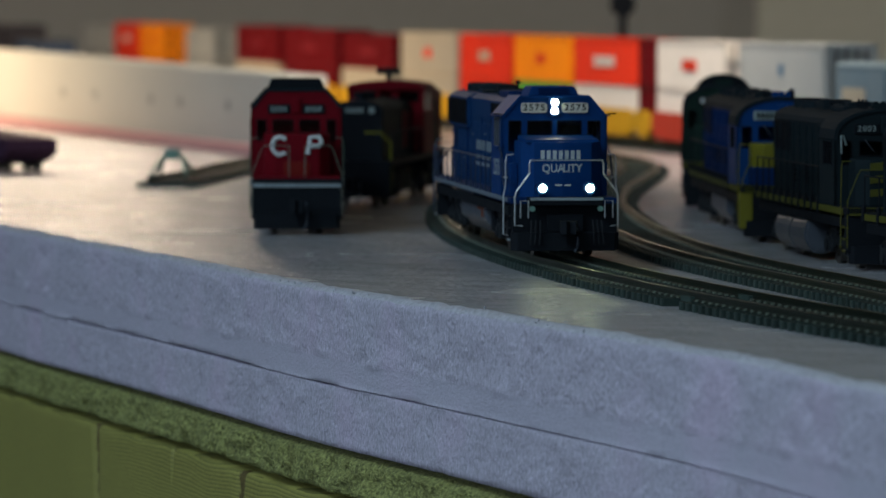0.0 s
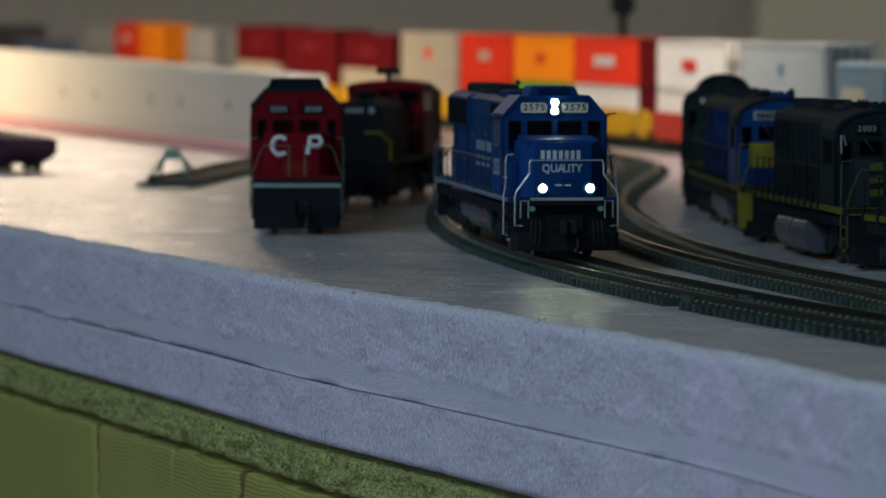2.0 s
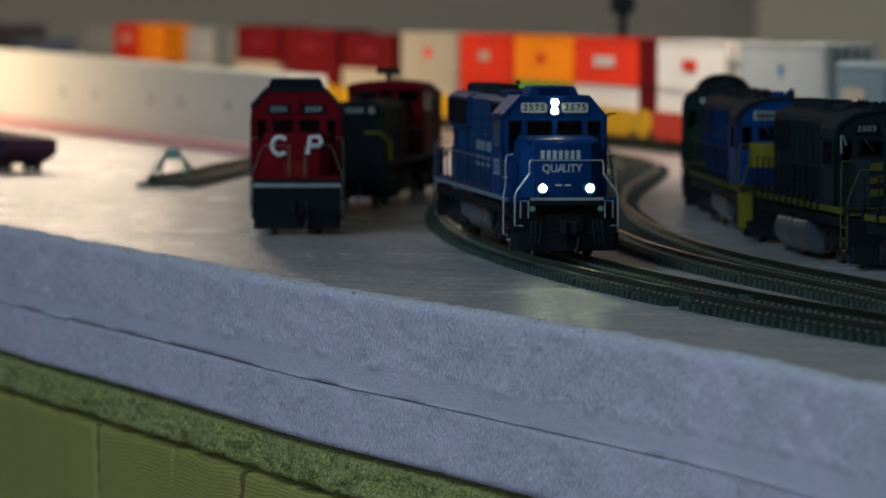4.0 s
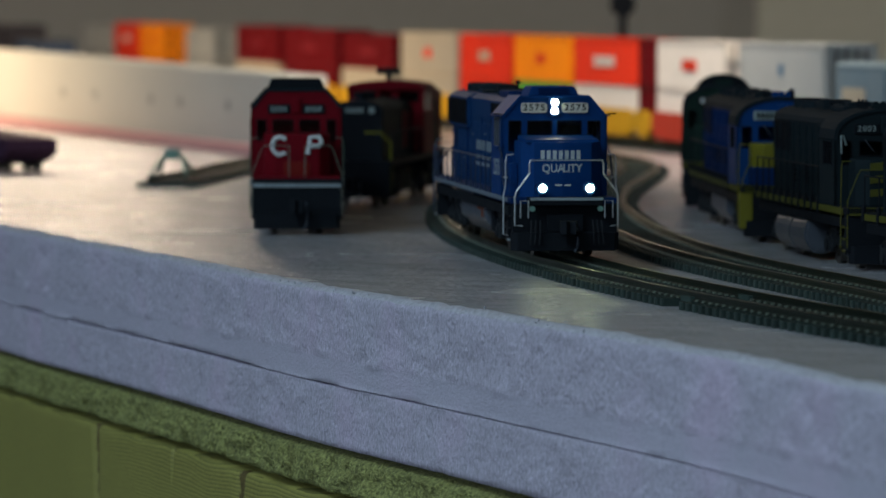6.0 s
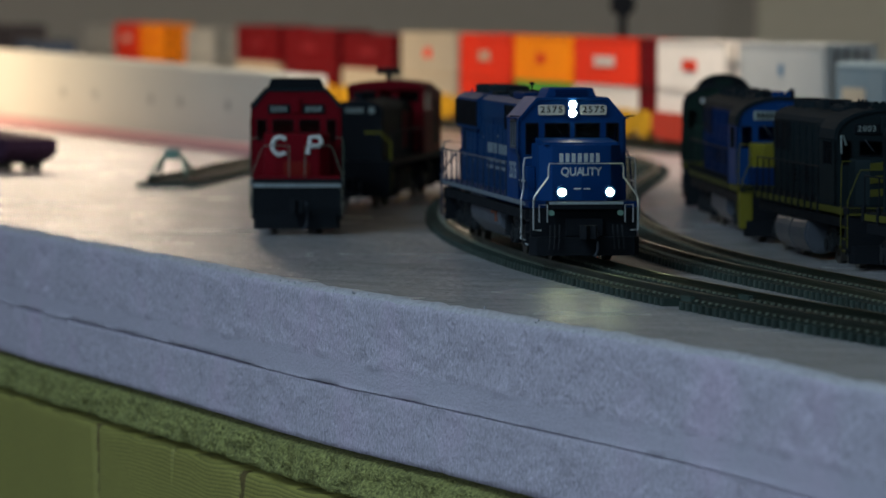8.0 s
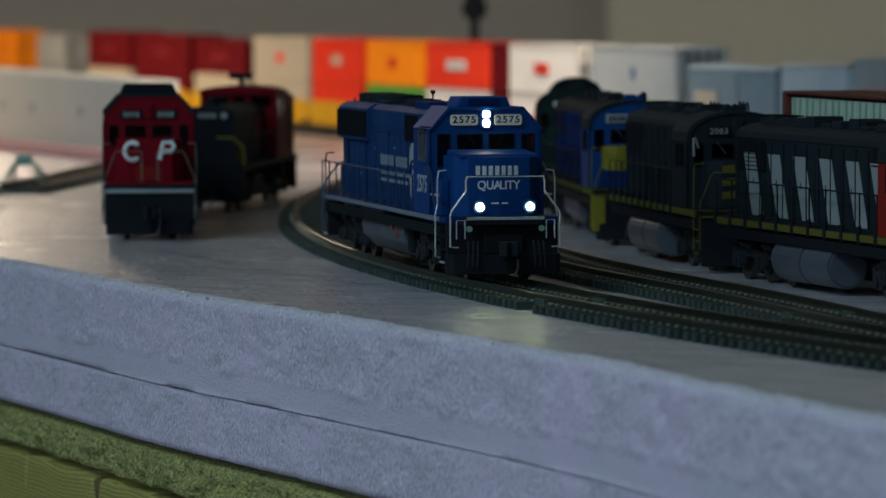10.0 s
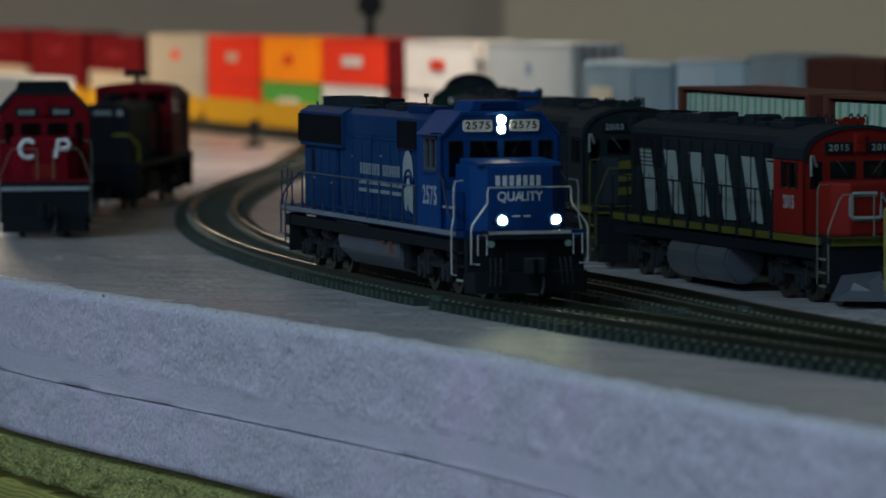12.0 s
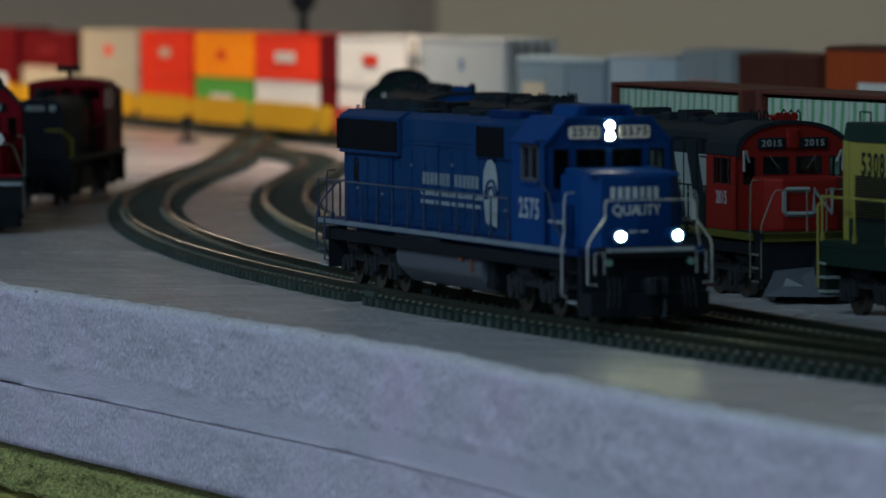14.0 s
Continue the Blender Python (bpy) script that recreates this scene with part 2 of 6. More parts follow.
def tube(bm, pts, r, sides=6):
    """A bent rod through points."""
    pts = [Vector(p) for p in pts]
    rings = []
    for i, p in enumerate(pts):
        d = (pts[min(i + 1, len(pts) - 1)] - pts[max(i - 1, 0)]).normalized()
        a = d.orthogonal().normalized() if abs(d.z) > 0.9 else d.cross(Vector((0, 0, 1))).normalized()
        b = d.cross(a)
        rings.append([bm.verts.new(p + r * (math.cos(2 * math.pi * k / sides) * a + math.sin(2 * math.pi * k / sides) * b)) for k in range(sides)])
    for u, v in zip(rings, rings[1:]):
        # match the start vertex of both rings
        off = min(range(sides), key=lambda o: sum((u[k].co - v[(k + o) % sides].co).length for k in range(sides)))
        for k in range(sides):
            bm.faces.new((u[k], u[(k + 1) % sides], v[(k + 1 + off) % sides], v[(k + off) % sides]))
    bm.faces.new(rings[0][::-1])
    bm.faces.new(rings[-1])
    return bm


def cyl(bm, r, a, b, axis="y", c=(0, 0), sides=24, r2=None):
    rot = {"x": Euler((0, radians(90), 0)), "y": Euler((radians(-90), 0, 0)), "z": Euler((0, 0, 0))}[axis]
    mid = (a + b) / 2
    loc = {"x": (mid, c[0], c[1]), "y": (c[0], mid, c[1]), "z": (c[0], c[1], mid)}[axis]
    bmesh.ops.create_cone(bm, cap_ends=True, segments=sides, radius1=r, radius2=r if r2 is None else r2, depth=abs(b - a), matrix=Matrix.LocRotScale(loc, rot, None))
    return bm


def text_part(name, words, size, material, parent, at, depth=0.06, squeeze=1.0):
    """Lettering in millimetres, as a thin mesh lying in the local xy plane."""
    cu = bpy.data.curves.new(name, "FONT")
    cu.body, cu.size, cu.extrude, cu.align_x, cu.align_y = words, size / 1000, depth / 1000, "CENTER", "CENTER"
    cu.offset = size * 0.00002
    tmp = bpy.data.objects.new(name, cu)
    scene.collection.objects.link(tmp)
    me = bpy.data.meshes.new_from_object(tmp.evaluated_get(bpy.context.evaluated_depsgraph_get()))
    bpy.data.objects.remove(tmp)
    me.transform(Matrix.Diagonal((squeeze, 1, 1, 1)))
    me.materials.clear()
    me.materials.append(material)
    ob = new(name, me)
    ob.parent, ob.matrix_basis = parent, at
    return ob


def digit_row(words, size, material, parent, at, squeeze=1.0, name="digit"):
    """A number as single characters, evenly spaced."""
    step = size * 0.60 * squeeze
    for i, ch in enumerate(words):
        text_part(name, ch, size, material, parent, at @ mm((i - (len(words) - 1) / 2) * step, 0, 0), squeeze=squeeze)


def thing(name, label, category, group="", at=None):
    ob = new(name)
    ob.empty_display_size = 0.02
    tagged(ob, label, category, group)
    if at is not None:
        ob.matrix_basis = at
    return ob


# faces of a locomotive: text that reads from the front, and on its right-hand side
FRONT = Matrix(((0, 0, 1, 0), (1, 0, 0, 0), (0, 1, 0, 0), (0, 0, 0, 1)))
SIDE_R = Matrix(((1, 0, 0, 0), (0, 0, -1, 0), (0, 1, 0, 0), (0, 0, 0, 1)))


def on_front(x, y, z, tilt=0.0):
    return mm(x, y, z) @ FRONT @ pose(0, 0, 0, -tilt)


def on_right(x, y, z):
    return mm(x, y, z) @ SIDE_R


# ---------------------------------------------------------------- plan of the tracks (millimetres)
RAIL_TOP = 5.0
PLAN_A = [(700, 392), (800, 339), (900, 289.7), (1000, 243.4), (1100, 200.8), (1200, 162.2), (1300, 127.8), (1400, 97.8), (1500, 72.2), (1600, 51.0), (1700, 34.2), (1800, 21.7),
          (1900, 13.3), (2000, 8.9), (2100, 8.2), (2200, 11.0), (2300, 16.9), (2400, 25.7), (2500, 36.8), (2600, 48), (2700, 56), (2800, 63), (2900, 69), (3000, 75), (3150, 88)]
PLAN_STORE = [(700, 455), (800, 400), (900, 348), (1000, 300), (1100, 257), (1200, 218), (1300, 184), (1380, 164), (1463, 143), (1540, 124), (1610, 110), (1685, 98), (1780, 85), (1860, 78), (1985, 71),
          (2110, 69.5), (2200, 72), (2300, 77), (2410, 87), (2520, 97), (2600, 102), (2680, 101), (2760, 90), (2840, 77), (2920, 70)]


PLAN_B = [(700, 411), (800, 360), (900, 312), (1000, 268), (1100, 229), (1200, 194), (1260, 175.5), (1300, 165), (1357, 152), (1420, 141), (1485, 129), (1540, 117.5), (1605, 104), (1685, 90.5), (1800, 77.5), (1900, 71),
          (1985, 68), (2110, 67), (2200, 69.5), (2300, 75), (2410, 85), (2520, 95), (2600, 101), (2680, 100), (2760, 90), (2840, 77), (2920, 70)]


class Line:
    """A track's centre line: x as a smooth function of y, with its length measured towards the camera."""

    def __init__(self, plan, shift=0.0):
        ys = np.array([p[0] for p in plan], float)
        xs = np.array([p[1] for p in plan], float)
        m = np.gradient(xs, ys)
        yy = np.arange(ys[-1], ys[0], -2.0)
        i = np.clip(np.searchsorted(ys, yy) - 1, 0, len(ys) - 2)
        h = ys[i + 1] - ys[i]
        t = (yy - ys[i]) / h
        xx = (2 * t**3 - 3 * t**2 + 1) * xs[i] + (t**3 - 2 * t**2 + t) * h * m[i] + (-2 * t**3 + 3 * t**2) * xs[i + 1] + (t**3 - t**2) * h * m[i + 1]
        if shift:
            dx, dy = np.gradient(xx), np.gradient(yy)
            d = np.hypot(dx, dy)
            xx, yy = xx - dy / d * shift, yy + dx / d * shift
        self.x, self.y = xx, yy
        self.s = np.concatenate([[0], np.cumsum(np.hypot(np.diff(xx), np.diff(yy)))])

    def at(self, s):
        return np.array([np.interp(s, self.s, self.x), np.interp(s, self.s, self.y)])

    def heading(self, s):
        a, b = self.at(s - 4), self.at(s + 4)
        return math.atan2(b[1] - a[1], b[0] - a[0])

    def s_at(self, y):
        return float(np.interp(-y, -self.y, self.s))

    def body(self, s, half=72.0):
        """Pose of a body carried by two trucks."""
        f, b = self.at(s + half), self.at(s - half)
        m, a = (f + b) / 2, math.atan2(f[1] - b[1], f[0] - b[0])
        return m, a


LINE_A = Line(PLAN_A)
LINE_B = Line(PLAN_B)
LINE_C = Line([(y, x) for y, x in PLAN_STORE if y < 2350] + [(2460, 74), (2600, 66), (2900, 60)], 49.0)
LINE_D = Line([(y, x) for y, x in PLAN_STORE if y < 2350] + [(2460, 74), (2600, 66), (2900, 60)], 97.0)
LINE_CP = Line([(1926, -55.6), (2000, -58.6), (2200, -64.6), (2400, -64.6), (2600, -52), (2800, -27)])
LINE_SW = Line([(2145, -40), (2215, -32), (2300, -20), (2400, -3), (2550, 25), (2700, 55), (2850, 88)])
LINE_SIDING = Line([(2400, -132), (2500, -119), (2657, -102), (2800, -80), (2950, -52)])
LINE_T = Line([(1500, 470), (2000, 343), (2560, 222), (2800, 172), (3000, 131), (3200, 83), (3300, 60), (3650, -17), (4100, -116), (4515, -208), (4970, -308), (5200, -358)])

# ---------------------------------------------------------------- room


def setting(name, bm, material, label, category):
    return tagged(part(name, bm, material), label, category, kind="structure")


setting("floor", boxes((-3300, 3300, -2600, 5700, -1060, -1000)), CONCRETE, "grey concrete basement floor", "floor")
setting("ceiling", boxes((-3300, 3300, -2600, 5700, 1450, 1510)), PLASTER, "plain painted basement ceiling", "ceiling")
setting("wall_north", boxes((-3200, 340, 5500, 5600, -1000, 1450)), PLASTER_GREY, "plain grey painted basement wall", "wall")
setting("wall_north_panel", boxes((340, 3200, 5480, 5600, -1000, 1450)), PLASTER, "plain pale painted wall panel", "wall")
setting("wall_east", boxes((3200, 3300, -2600, 5700, -1000, 1450)), PLASTER, "plain painted basement wall", "wall")
setting("wall_south", boxes((-3300, -900, -2600, -2500, -1000, 1450), (300, 3300, -2600, -2500, -1000, 1450), (-900, 300, -2600, -2500, -1000, 320), (-900, 300, -2600, -2500, 1200, 1450)), PLASTER,
        "plain painted basement wall with a window opening", "wall")
# unseen window, added to hold the south fill light
win2 = tagged(thing("fill_window", "unseen white window frame added round the south fill light", "window"), kind="structure")
part("window_frame", boxes((-900, 300, -2580, -2540, 320, 360), (-900, 300, -2580, -2540, 1160, 1200), (-900, -860, -2580, -2540, 360, 1160), (260, 300, -2580, -2540, 360, 1160)), FOAM_WHITE, win2)
# the west wall has the window opening
setting("wall_west", boxes((-3300, -3200, -2500, -150, -1000, 1450), (-3300, -3200, 1250, 5700, -1000, 1450),
                           (-3300, -3200, -150, 1250, -1000, 400), (-3300, -3200, -150, 1250, 1440, 1450)), PLASTER, "plain painted wall with a window opening", "wall")
win = tagged(thing("window_1", "white framed basement window", "window"), kind="structure")
part("window_frame", boxes((-3280, -3230, -150, 1250, 400, 450), (-3280, -3230, -150, 1250, 1390, 1440), (-3280, -3230, -150, -100, 450, 1390),
                           (-3280, -3230, 1200, 1250, 450, 1390), (-3275, -3235, 530, 570, 450, 1390)), FOAM_WHITE, win)

# ---------------------------------------------------------------- table: two foam sheets on board and planks
EDGE = [(200, 412), (400, 347), (800, 217), (991, 152), (1062, 129), (1150, 103), (1283, 66.5), (1414, 20.3), (1470, 0), (1573, -39), (1682, -74), (1760, -98.7), (1920, -153), (1995, -176), (2097, -208), (2600, -371), (5400, -1281)]
EDGE_Y = np.array([p[0] for p in EDGE], float)
EDGE_X = np.array([p[1] for p in EDGE], float)
IN = Vector((0.955, 0.297, 0.0))


def edge_at(y):
    m = np.gradient(EDGE_X, EDGE_Y)
    i = int(np.clip(np.searchsorted(EDGE_Y, y) - 1, 0, len(EDGE_Y) - 2))
    h = EDGE_Y[i + 1] - EDGE_Y[i]
    t = (y - EDGE_Y[i]) / h
    x = (2 * t**3 - 3 * t**2 + 1) * EDGE_X[i] + (t**3 - 2 * t**2 + t) * h * m[i] + (-2 * t**3 + 3 * t**2) * EDGE_X[i + 1] + (t**3 - t**2) * h * m[i + 1]
    return Vector((x, y, 0))


def band_top(y):
    """Height of the torn upper border of the smooth band above the seam."""
    return -21.6 + 1.5 * noise.noise(Vector((y * 0.007, 0.4, 2.0))) + 0.9 * noise.noise(Vector((y * 0.045, 0.4, 6.0)))


def seam_open(y):
    """How far the seam between the sheets gapes: closed at both ends of the stretch and broken between."""
    ends = min(1.0, max(0.12, (y - 1430.0) / 130.0)) * min(1.0, max(0.1, (1975.0 - y) / 70.0))
    return ends * min(1.0, max(0.05, 0.45 + 1.7 * noise.noise(Vector((y * 0.028, 8.0, 0.3)))))


def slab(profile, rough, chip, step=2.4, y0=560.0, y1=2500.0, far=5350.0, band=False):
    """A sheet whose cut edge follows the table's side. profile: (inset, z, roughness weight, material)."""
    ys = [200.0, 400.0] + list(np.arange(y0, y1, step)) + [2560.0, 2700.0, 3000.0, 3600.0, 4400.0, far]
    bm = bmesh.new()
    rows = []
    for y in ys:
        base = edge_at(y)
        wave = 1.4 * noise.noise(Vector((y * 0.012, 3.1, 0)))
        torn = noise.noise(Vector((y * 0.045, 1.7, 4.0)))
        bt, gape = band_top(y), seam_open(y)
        row = []
        for inset, z, w, kind in profile:
            if kind == 9:
                inset *= gape
            if band and w and -29.2 < z < bt:
                w = 0.12
                inset += 0.18
            p = base + IN * (inset + (wave if w else 0))
            if w:
                n1 = noise.noise(Vector((y * 0.35, z * 0.30, 7.0)))
                n2 = noise.noise(Vector((y * 0.09, z * 0.10, 1.0)))
                n3 = max(0.0, noise.noise(Vector((y * 0.16, z * 0.16, 11.0))) - 0.45)
                p = p + IN * (w * (rough * n1 + 1.6 * rough * n2 + chip * n3))
                if band and bt < z < bt + 1.7:
                    p = p - IN * 1.3 * max(0.0, noise.noise(Vector((y * 0.06, 2.0, 15.0))))
                if inset < 7 and z > -4:
                    p.z += 0.5 * noise.noise(Vector((y * 0.11, 0, 5.0))) + (0.5 * max(0.0, torn) if z > -1 else 0.0)
                    p = p + IN * 1.5 * torn * (1.0 if z > -2 else 0.4)
            if abs(y - 1752.0) < 1.2 and -48.0 < z < -36.0:
                p = p + IN * 2.2
            row.append(bm.verts.new(p + Vector((0, 0, z))))
        rows.append((y, row))
    for (ya, a), (yb, b) in zip(rows, rows[1:]):
        for k in range(len(profile) - 1):
            f = bm.faces.new((a[k], a[k + 1], b[k + 1], b[k]))
            z = (profile[k][1] + profile[k + 1][1]) / 2
            f.material_index = profile[k][3] % 9
            if band and profile[k][3] == 1 and -29.3 < z < band_top((ya + yb) / 2):
                f.material_index = 2
            f.smooth = True
    return bm


top = [(1150, -29.9, 0, 0), (1150, 0, 0, 0), (800, 0, 0, 0), (400, 0, 0, 0), (120, 0, 0, 0), (40, 0, 0, 0), (14, 0, 0, 0), (7.5, 0.0, 0.1, 0), (5, 0.05, 0.3, 3), (2.6, -0.2, 0.6, 3), (0.9, -1.3, 0.9, 1)]
face = [(0.25, z, 1.0, 1) for z in np.arange(-2.6, -29.0, -1.2)]
tagged(part("foam_sheet_upper", slab(top + face + [(0.3, -29.45, 0.5, 1), (2.4, -29.65, 0, 9), (1149, -29.9, 0, 1)], 0.6, 4.5, band=True), [FOAM_TOP, FOAM_CUT, FOAM_BAND, FOAM_LIP], smooth=True),
       "pink insulation foam sheet with a rough cut edge", "foam sheet", kind="structure")
low = [(1150, -30.0, 0, 0), (2.4, -30.15, 0, 9), (0.15, -30.35, 0.5, 0)] + [(0.0, z, 1.0, 0) for z in np.arange(-31.4, -48.0, -1.2)] + [(0.1, -48.8, 0.6, 0), (1150, -49.2, 0, 0)]
tagged(part("foam_sheet_lower", slab(low, 0.6, 3.5), FOAM_CUT, smooth=True), "pink foam sheet with a coarse sawn edge", "foam sheet", kind="structure")
osb = [(1150, -50.7, 0, 0), (3.6, -51.0, 0.6, 0)] + [(1.0, z, 1.5, 0) for z in np.arange(-52.6, -63.0, -1.0)] + [(2.4, -63.6, 1.2, 0), (1150, -64.0, 0, 0)]
tagged(part("fibre_board", slab(osb, 1.3, 7.0, 1.6), BOARD_EDGE), "rough torn edge of a greenish fibre board", "board", kind="structure")


def pencil_line(points):
    """A faint line drawn on the foam skin: a thin strip 0.15 mm proud."""
    bm = bmesh.new()
    rows = []
    for k in range(41):
        u = k / 40 * (len(points) - 1)
        i = min(int(u), len(points) - 2)
        a, b = Vector(points[i]), Vector(points[i + 1])
        q = a.lerp(b, u - i)
        d = (b - a).normalized()
        n = Vector((-d.y, d.x)) * (0.3 + 0.12 * math.sin(k * 2.1))
        rows.append((bm.verts.new((q.x - n.x, q.y - n.y, 0.15)), bm.verts.new((q.x + n.x, q.y + n.y, 0.15))))
    for a, b in zip(rows, rows[1:]):
        bm.faces.new((a[0], a[1], b[1], b[0]))
    return tagged(part("pencil_line", bm, PENCIL), "thin pencil line drawn on the foam", "pencil line", kind="structure")


PENCIL = mat("pencil", (0.16, 0.15, 0.16), 0.6, 0, 0.3, 300.0)
pencil_line([(-49.6, 1838), (-30, 1770), (-12, 1704), (8, 1644), (40, 1560)])
pencil_line([(-29, 1912), (-14, 1860), (2, 1800), (16, 1750), (32, 1700)])


END_GRAIN = mat("dark_end_grain", (0.12, 0.085, 0.026), 0.85, 0, 0.3, 120.0, 0.3, 900.0)


CRACKS = [(1848.0, 3.4, 3.4, 46.0, 0.03), (1749.0, 1.6, 3.0, 10.0, 0.0), (1663.0, 4.0, 4.0, 24.0, -0.22), (1630.0, 3.6, 2.4, 0.0, 0.0)]


def crack_depth(y, z):
    """How far the drying cracks and the knot cut into the plank's face."""
    d = 0.0
    for yc, w, deep, length, lean in CRACKS:
        if length:
            q = (y - yc - lean * (z + 66.0)) / (w * max(0.15, 1 + (z + 66.0) / (2.2 * length)))
            d = max(d, deep * math.exp(-q * q) * min(1.0, max(0.0, 1.25 + (z + 66.0) / length)))
        else:
            q = math.hypot(y - yc, 1.6 * (z + 80.0)) / w
            d = max(d, deep * math.exp(-q * q))
    return d


def plank(y0, y1, name, label):
    bm = bmesh.new()
    prof = [(120, -66.2), (0.9, -66.2), (0.1, -67.2)] + [(0.0, z) for z in np.arange(-69.0, -112.0, -2.5)] + [(0.0, -130), (0.0, -155), (120, -155)]
    ys = set(np.linspace(y0, y1, 40))
    for yc, w, deep, length, lean in CRACKS:
        if y0 < yc < y1:
            ys |= set(np.arange(yc - 14, yc + 14, 0.7))
    rows = []
    for y in sorted(ys):
        b = edge_at(y)
        row = []
        for d, z in prof:
            cut = crack_depth(y, z) if d < 100 else 0.0
            row.append((bm.verts.new(b + IN * (d + cut + 1.2 + 0.8 * noise.noise(Vector((y * 0.03, z * 0.02, 2)))) + Vector((0, 0, z + 0.6 * noise.noise(Vector((y * 0.02, 0, 9)))))), cut))
        rows.append(row)
    for a, b in zip(rows, rows[1:]):
        for k in range(len(prof) - 1):
            f = bm.faces.new((a[k][0], a[k + 1][0], b[k + 1][0], b[k][0]))
            f.smooth = True
            f.material_index = 1 if min(a[k][1], b[k + 1][1]) > 1.1 else 0
    for ring in (rows[0][::-1], rows[-1]):
        bm.faces.new([v for v, _ in ring]).material_index = 1
    return tagged(part(name, bm, [PLANK, END_GRAIN]), label, "plank", "table frame planks", kind="structure")


plank(400, 2600, "plank", "greenish treated pine plank with grain and drying cracks")
plank(2602, 3900, "plank", "greenish treated pine plank with visible grain")
table = tagged(thing("table_frame", "plain wooden legs below the layout table", "table frame"), kind="structure")
leg_ob = part("leg", boxes((-20, 20, -20, 20, -1000, -155)), PLANK, table, at=mm(420, 900, 0))
for x, y in ((170, 1700), (-100, 2500), (900, 2600), (500, 4300), (-500, 4400), (900, 1500)):
    again(leg_ob, mm(x, y, 0), table)


# crumbs of torn foam along the cut edge
def crumbs():
    rng = random.Random(4)
    bm = bmesh.new()
    for _ in range(240):
        y = rng.uniform(700, 2300)
        base = edge_at(y)
        wave = 1.4 * noise.noise(Vector((y * 0.012, 3.1, 0)))
        p = base + IN * (wave + rng.choice((rng.uniform(0.2, 2.2), rng.uniform(0.6, 1.4), rng.uniform(2, 9))))
        r = rng.uniform(0.10, 0.34) * (1.5 if rng.random() < 0.12 else 1.0)
        z = -0.35 if (p - base - IN * wave).dot(IN) < 2.4 else r * 0.3
        m = Matrix.Translation(p + Vector((0, 0, z))) @ Euler((rng.random() * 6, rng.random() * 6, rng.random() * 6)).to_matrix().to_4x4() @ Matrix.Diagonal((r * 1.6, r, r * 0.8, 1))
        bmesh.ops.create_icosphere(bm, subdivisions=1, radius=1.0, matrix=m)
    return bm


tagged(part("foam_crumbs", crumbs(), mat("foam_crumb", (0.52, 0.50, 0.56), 0.8)), "small pale foam crumbs along the cut edge", "crumbs", kind="stuff")
fix = tagged(thing("ceiling_fixture", "white ceiling tube light fixture", "ceiling light"), kind="structure")
part("housing", boxes((-60, 60, -620, 620, -10, 40, 6)), FOAM_WHITE, fix, at=mm(-1100, 300, 1405))

# ---------------------------------------------------------------- tracks
def rail_bm(line, off, s0, s1, step=10.0):
    bm = bmesh.new()
    prof = [(-1.3, 2.3), (1.3, 2.3), (1.3, 2.7), (0.35, 3.0), (0.35, 4.1), (0.55, 4.35), (0.55, 4.9), (0.4, RAIL_TOP), (-0.4, RAIL_TOP), (-0.55, 4.9), (-0.55, 4.35), (-0.35, 4.1), (-0.35, 3.0), (-1.3, 2.7)]
    rows = []
    for s in np.arange(s0, s1, step):
        p, h = line.at(s), line.heading(s)
        nx, ny = -math.sin(h), math.cos(h)
        rows.append([bm.verts.new((p[0] + nx * (off + d), p[1] + ny * (off + d), z)) for d, z in prof])
    k = len(prof)
    for a, b in zip(rows, rows[1:]):
        for i in range(k):
            bm.faces.new((a[i], a[(i + 1) % k], b[(i + 1) % k], b[i]))
    return bm


def tie_bm():
    bm = bmesh.new()
    prism(bm, [(-1.2, -14.8), (-0.95, -15.2), (0.95, -15.2), (1.2, -14.8), (1.2, 14.8), (0.95, 15.2), (-0.95, 15.2), (-1.2, 14.8)], 0.02, 2.4, "z")
    for y in (-9.9, -6.6, 6.6, 9.9):
        box(bm, -0.75, 0.75, y - 0.45, y + 0.45, 2.2, 3.0)
    for f in bm.faces:
        if f.calc_center_median().z > 2.45:
            f.material_index = 1
    return bm


